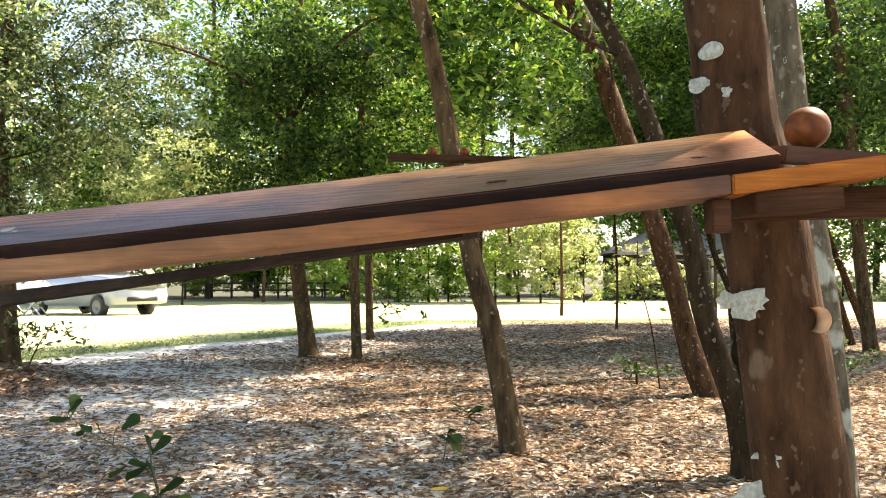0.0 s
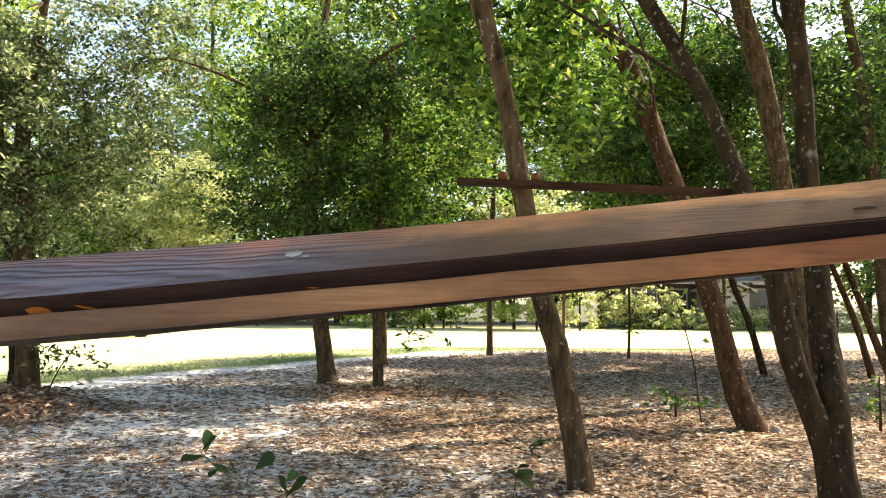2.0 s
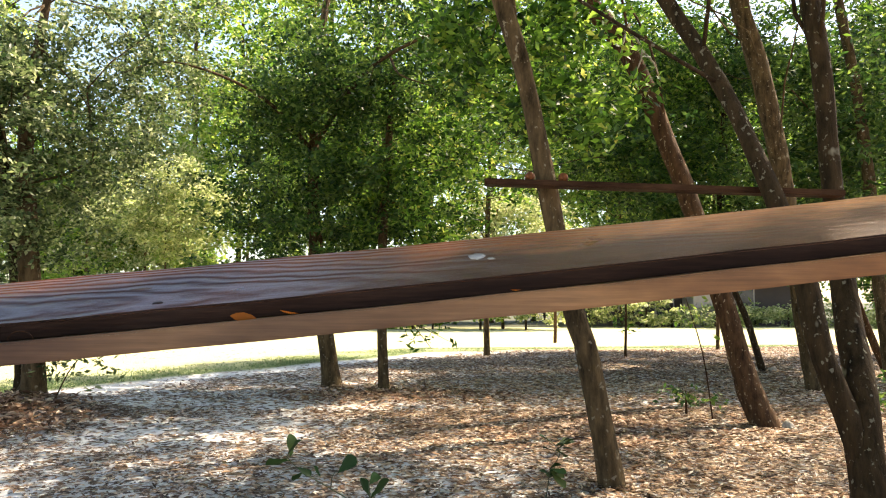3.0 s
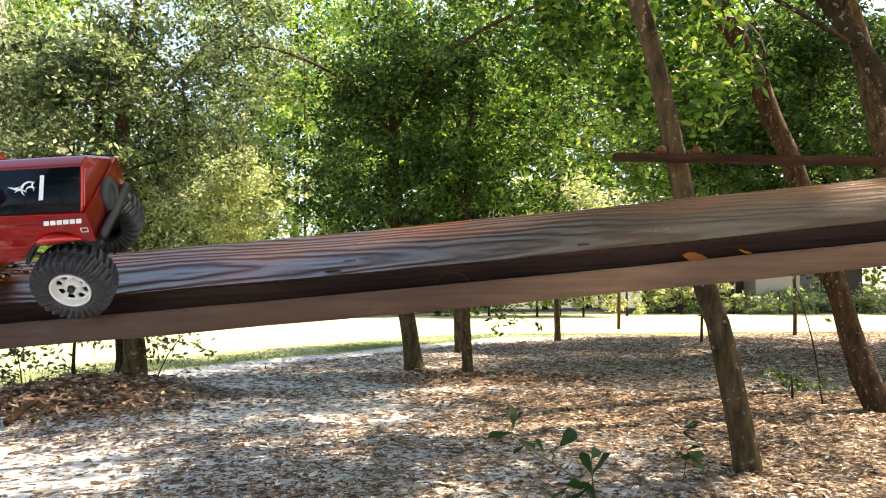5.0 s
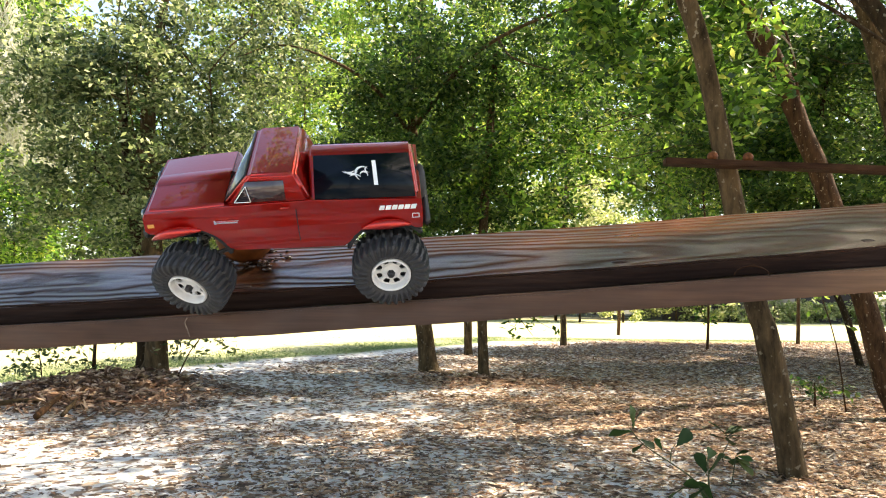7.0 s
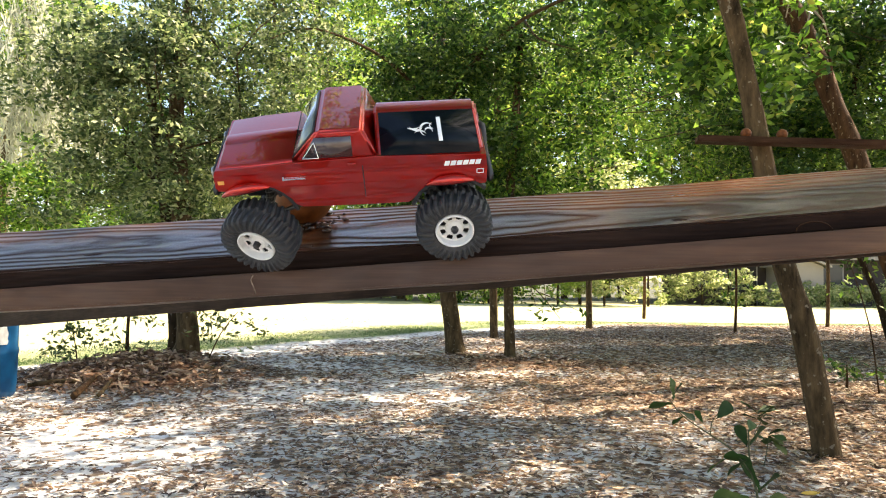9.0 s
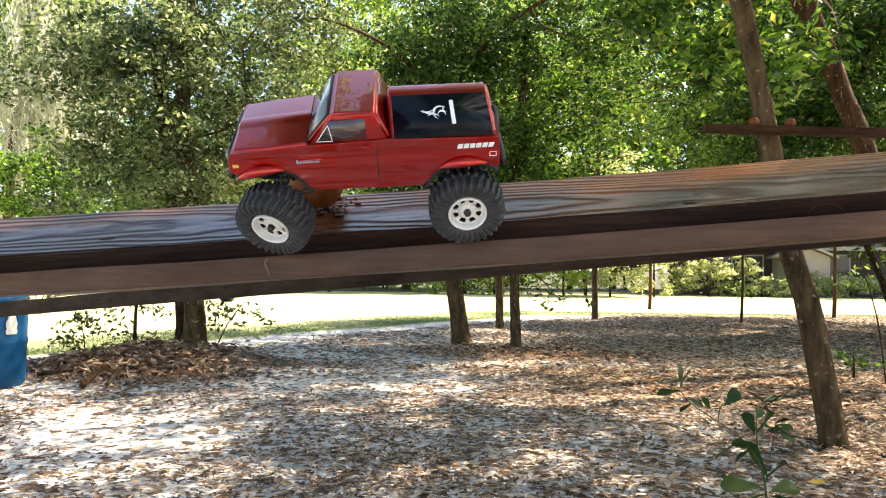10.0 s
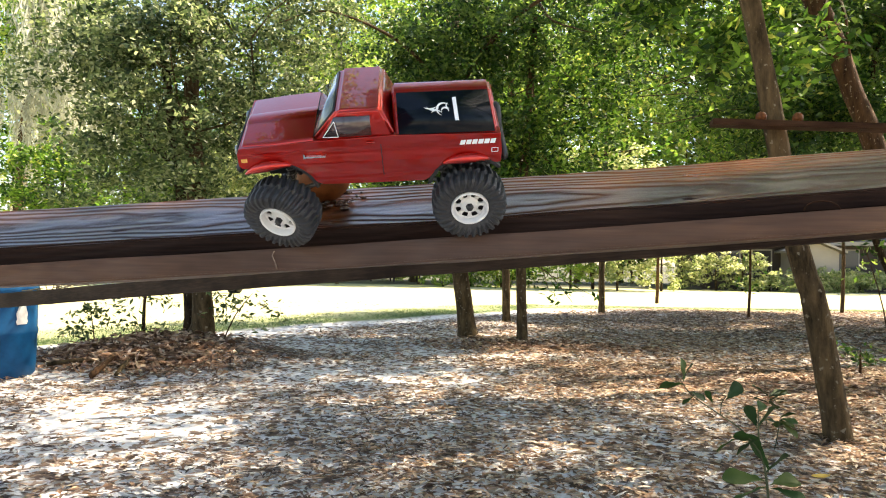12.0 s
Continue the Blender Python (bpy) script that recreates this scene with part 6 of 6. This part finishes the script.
def drum(x, y):
    d = tagged(new("drum"), "blue plastic drum with a torn white label", "drum")
    d.location = (x, y, ground_height(x, y) - 0.01)
    bm = bmesh.new()
    prof = [(0.0, 0.0), (0.262, 0.0), (0.285, 0.03), (0.290, 0.10), (0.294, 0.28), (0.300, 0.295), (0.300, 0.315), (0.294, 0.33), (0.295, 0.56), (0.301, 0.575), (0.301, 0.595), (0.295, 0.61), (0.290, 0.80), (0.278, 0.85), (0.288, 0.862), (0.288, 0.885), (0.262, 0.885), (0.255, 0.865), (0.0, 0.865)]
    segs = 56
    rings = [[bm.verts.new((r * math.cos(2 * math.pi * k / segs), r * math.sin(2 * math.pi * k / segs), z)) for k in range(segs)] for r, z in prof[1:-1]]
    for a, b in zip(rings, rings[1:]):
        for k in range(segs):
            bm.faces.new((a[k], a[(k + 1) % segs], b[(k + 1) % segs], b[k]))
    bm.faces.new(rings[0][::-1])
    bm.faces.new(rings[-1])
    part("barrel", bm, BLUE, d)
    for s in (-1, 1):
        bm = bmesh.new()
        bmesh.ops.create_cone(bm, cap_ends=True, segments=16, radius1=0.035, radius2=0.032, depth=0.02, matrix=Matrix.Translation((s * 0.17, 0, 0.874)))
        part("bung", bm, BLACK, d)
    bm = bmesh.new()
    rg = np.random.default_rng(8)
    rows = []
    for i in range(9):
        z = 0.36 + 0.145 * i / 8
        hw = (0.14 if z < 0.44 else 0.14 - (z - 0.44) * 1.2) * rg.uniform(0.8, 1.1)
        rows.append([bm.verts.new((0.2985 * math.cos(w), 0.2985 * math.sin(w), z)) for w in np.linspace(-0.25 - hw, -0.25 + hw, 7)])
    for a, b in zip(rows, rows[1:]):
        for k in range(6):
            bm.faces.new((a[k], a[k + 1], b[k + 1], b[k]))
    part("paper_label", bm, PAPER, d, "torn white paper label")
    return d


drum(-4.71, 5.08)

for x0, y0, x1, y1, r, lab in ((-4.45, 5.33, -4.15, 5.45, 0.017, "pale stripped branch lying in the litter"), (-3.93, 4.98, -4.11, 5.60, 0.022, "dark broken branch lying on the mound"), (-3.82, 5.08, -3.98, 5.58, 0.014, "brown stick lying on the mound"),
                               (-4.6, 5.95, -4.2, 6.0, 0.012, "thin dry stick in the litter"), (0.32, 3.70, 0.06, 4.05, 0.008, "thin curved stick beside the trunk")):
    bm = bmesh.new()
    z0, z1 = ground_height(x0, y0), ground_height(x1, y1)
    lift = 0.03 if x0 < -1 else 0.0              # on top of the leaves
    tube(bm, [(x0, y0, z0 + lift + r * 0.8, r), ((x0 + x1) / 2, (y0 + y1) / 2 + 0.02, (z0 + z1) / 2 + lift + r * 1.5, r), (x1, y1, z1 + lift + r, r * 0.6)], 8, 0.08, 0.12, 5)
    tagged(new("stick", mesh_of("stick", bm, BARK_RED if r > 0.02 else BARK)), lab, "stick", "sticks in the litter")

PALE_WOOD = bark_mat("bleached_wood", (0.20, 0.17, 0.13), (0.46, 0.41, 0.34), (0.55, 0.52, 0.46))
for x, y, r, lab in ((1.87, 5.60, 0.036, "pale broken root at the leaning tree's foot"), (3.83, 10.05, 0.045, "pale broken stump among dry leaves")):
    bm = bmesh.new()
    bmesh.ops.create_icosphere(bm, subdivisions=3, radius=r)
    for v in bm.verts:
        v.co = Vector((v.co.x * 1.2, v.co.y * 0.8, v.co.z * (1.3 if v.co.z > 0 else 0.6))) * (1 + 0.45 * noise.noise(v.co * 22 + Vector((x, y, 0))))
    o = new("stump", mesh_of("stump", bm, PALE_WOOD))
    o.location = (x, y, ground_height(x, y) + r * 0.4)
    tagged(o, lab, "stump", "stumps in the litter")

# ---- vehicle, fence and house across the field ----
WHITE_PAINT = plain("white_car_paint", (0.36, 0.40, 0.48), 0.3, 0, 0.8, 0.06, 3.0)
CAR_GLASS = plain("car_glass", (0.03, 0.035, 0.04), 0.08, 0, 0.6)


def pickup(m):
    car = tagged(new("pickup_truck"), "white pickup truck parked out on the field", "vehicle")
    bm = bmesh.new()
    out = [(-2.55, 0.52), (-2.55, 1.22), (-0.75, 1.25), (0.55, 1.30), (0.75, 1.34), (2.10, 1.25), (2.42, 1.14), (2.54, 0.86), (2.57, 0.66), (2.54, 0.42), (2.10, 0.38)]
    out += arch(1.62, 0.34, 0.42, 8, 172, 11) + [(0.9, 0.34), (-1.1, 0.34)] + arch(-1.60, 0.34, 0.42, 8, 172, 11) + [(-2.3, 0.38)]
    prism(bm, out, -0.95, 0.95)
    soften(bm, 0.05, 3)
    part("body", bm, WHITE_PAINT, car, "white painted body")
    bm = bmesh.new()
    loft(bm, [(0.85, 0.90, 1.24), (0.85, -0.90, 1.24), (-0.95, -0.90, 1.22), (-0.95, 0.90, 1.22)], [(0.10, 0.72, 1.93), (0.10, -0.72, 1.93), (-0.80, -0.72, 1.93), (-0.80, 0.72, 1.93)])
    soften(bm, 0.06, 3)
    part("cab", bm, WHITE_PAINT, car)
    bm = bmesh.new()
    panel(bm, [(0.78, 0.78, 1.33), (0.17, 0.66, 1.86), (0.17, -0.66, 1.86), (0.78, -0.78, 1.33)], 0.02, 0.02)
    part("windshield", bm, CAR_GLASS, car)
    for s in (1, -1):
        bm = bmesh.new()
        q = [(0.50, s * 0.885, 1.33), (0.04, s * 0.755, 1.84), (-0.72, s * 0.755, 1.84), (-0.85, s * 0.885, 1.33)]
        panel(bm, q if s > 0 else q[::-1], 0.02, 0.02)
        bmesh.ops.recalc_face_normals(bm, faces=bm.faces)
        part("side_window", bm, CAR_GLASS, car)
        bm = bmesh.new()
        box(bm, 2.38, 2.55, s * 0.74 - 0.17, s * 0.74 + 0.17, 0.88, 1.08)
        soften(bm, 0.03)
        part("headlight", bm, GLASS, car)
        bm = bmesh.new()
        box(bm, 0.62, 0.76, s * 1.02 - 0.09, s * 1.02 + 0.09, 1.30, 1.46)
        soften(bm, 0.03)
        part("mirror", bm, BLACK, car)
        for a in (1.62, -1.60):
            t = bmesh.new()
            ring_profile(t, [(-0.11, 0.22), (-0.12, 0.30), (-0.09, 0.345), (0.09, 0.345), (0.12, 0.30), (0.11, 0.22), (-0.11, 0.22)], 32)
            w = part("wheel", t, RUBBER, car, "black road tyre")
            w.location = (a, s * 0.84, 0.345)
            t = bmesh.new()
            ring_profile(t, [(s * 0.10, 0.22), (s * 0.08, 0.16), (s * 0.10, 0.06), (s * 0.11, 0.0)], 24)
            part("rim", t, STEEL, w)
    bm = bmesh.new()
    box(bm, 2.44, 2.575, -0.54, 0.54, 0.86, 1.06)
    soften(bm, 0.02)
    part("grille", bm, STEEL, car)
    bm = bmesh.new()
    box(bm, 2.50, 2.595, -0.55, 0.55, 0.50, 0.64)
    soften(bm, 0.02)
    part("air_intake", bm, BLACK, car)
    car.matrix_basis = m
    return car


pickup(pose(-11.9, 25.0, ground_height(-11.3, 24.5) + 0.0, 0, 0, -31))

POST = plain("dark_fence_wood", (0.045, 0.035, 0.028), 0.85, 0, 0, 0.4, 8.0)
fence = tagged(new("fence"), "dark post-and-rail fence across the field", "fence")
for i in range(9):
    x = -15.5 + i * 1.35
    bm = bmesh.new()
    box(bm, x - 0.06, x + 0.06, 43.9, 44.02, -0.5, 0.85 + 0.05 * (i % 3))
    soften(bm, 0.015)
    part("post", bm, POST, fence, "", False)
for z in (0.15, 0.55):
    for i in range(8):
        x = -15.5 + i * 1.35
        bm = bmesh.new()
        box(bm, x - 0.02, x + 1.37, 43.86, 43.9, z - 0.05, z + 0.05)
        part("rail", bm, POST, fence, "", False)

TRIM = plain("tan_trim", (0.30, 0.26, 0.21), 0.7)
SIDING = plain("brown_siding", (0.055, 0.038, 0.027), 0.8, 0, 0, 0.2, 1.5)
ROOFING = plain("grey_shingles", (0.11, 0.10, 0.09), 0.9, 0, 0, 0.35, 3.0)
house = tagged(new("house"), "low tan bungalow with a grey roof behind shrubs", "house")
hz = -0.35
bm = bmesh.new()
box(bm, 9.3, 19.5, 41.0, 47.0, hz - 0.2, hz + 2.55)
part("wall", bm, SIDING, house, "", False)
bm = bmesh.new()
loft(bm, [(8.7, 40.3, hz + 2.5), (20.1, 40.3, hz + 2.5), (20.1, 47.7, hz + 2.5), (8.7, 47.7, hz + 2.5)], [(11.5, 43.8, hz + 3.9), (17.5, 43.8, hz + 3.9), (17.5, 44.2, hz + 3.9), (11.5, 44.2, hz + 3.9)])
part("roof", bm, ROOFING, house, "", False)
bm = bmesh.new()
box(bm, 8.65, 20.15, 40.22, 40.32, hz + 2.36, hz + 2.54)
part("fascia", bm, TRIM, house, "tan fascia board", False)
for x0, x1, z0, z1, nm in ((9.9, 11.2, 0.9, 2.1, "window"), (11.9, 12.8, 0.0, 2.05, "door"), (13.6, 14.9, 0.9, 2.1, "window"), (16.0, 17.2, 0.9, 2.1, "window")):
    bm = bmesh.new()
    box(bm, x0 - 0.08, x1 + 0.08, 40.93, 41.0, hz + z0 - 0.08, hz + z1 + 0.08)
    w = part(nm, bm, TRIM, house, "", False)
    bm = bmesh.new()
    box(bm, x0, x1, 40.91, 40.95, hz + z0, hz + z1)
    part("pane" if nm == "window" else "leaf", bm, CAR_GLASS if nm == "window" else POST, w, "", False)

CREAM = plain("cream_siding", (0.34, 0.29, 0.23), 0.8, 0, 0, 0.12, 1.5)
bm = bmesh.new()
prism(bm, [(13.3, hz - 0.2), (15.5, hz - 0.2), (15.5, hz + 2.0), (14.4, hz + 2.45), (13.3, hz + 2.0)], 39.2, 40.9)
part("wing", bm, CREAM, house, "cream gabled wing", False)
bm = bmesh.new()
for x0, x1 in ((13.0, 14.4), (15.8, 14.4)):
    za, zb = hz + 1.92, hz + 2.50
    loft(bm, [(x0, 38.9, za), (x1, 38.9, zb), (x1, 41.0, zb), (x0, 41.0, za)], [(x0, 38.9, za + 0.12), (x1, 38.9, zb + 0.12), (x1, 41.0, zb + 0.12), (x0, 41.0, za + 0.12)])
part("wing_roof", bm, TRIM, house, "pale gabled roof", False)

# white folding frames beside the pickup
for x in (-13.6, -12.9):
    fr = tagged(new("folding_frame"), "white folding frame standing beside the pickup", "frame", "folding frames")
    fr.location = (x, 23.2, ground_height(x, 23.2))
    for a, c in (((-0.3, 0, 0), (0.3, 0, 0.75)), ((0.3, 0, 0), (-0.3, 0, 0.75)), ((-0.3, 0.4, 0), (0.3, 0.4, 0.75)), ((0.3, 0.4, 0), (-0.3, 0.4, 0.75)), ((-0.32, 0, 0.75), (0.32, 0, 0.75)), ((-0.32, 0.4, 0.75), (0.32, 0.4, 0.75))):
        bm = bmesh.new()
        bar(bm, a, c, 0.025, 8)
        part("bar", bm, WHITE_PAINT, fr)

YELLOW = leaf_mat("yellow_leaf", [(0.0, (0.55, 0.36, 0.05)), (1.0, (0.60, 0.42, 0.08))], 0.3, 0.5)
lf = curled_leaf(-0.15, 3.22, ground_height(-0.15, 3.22) + 0.022, 0.085, (8, 0, 20), YELLOW, "yellow fallen leaf lying on the dry litter")
lf["group"] = "fallen leaves"

bm = bmesh.new()
rows = []
for i in range(13):
    row = []
    for j in range(9):
        u, v = i / 12, j / 8
        edge = min(u, 1 - u, v, 1 - v) * 6
        x, y = -13.95 + 1.5 * u, 23.0 + 0.75 * v
        z = 0.46 + 0.36 * min(edge, 1.0) ** 0.6 + 0.16 * noise.noise(Vector((u * 4, v * 3, 7)))
        row.append(bm.verts.new((x, y, z)))
    rows.append(row)
for r0, r1 in zip(rows, rows[1:]):
    for j in range(8):
        bm.faces.new((r0[j], r0[j + 1], r1[j + 1], r1[j]))
ext = bmesh.ops.extrude_face_region(bm, geom=bm.faces[:])
for v in [g for g in ext["geom"] if isinstance(g, bmesh.types.BMVert)]:
    v.co.z = 0.40
bmesh.ops.recalc_face_normals(bm, faces=bm.faces)
tagged(new("tarp", mesh_of("tarp", bm, plain("white_sheeting", (0.74, 0.75, 0.78), 0.5, 0, 0, 0.15, 3.0))), "bundled white tarp lying on the folding frames", "tarp")
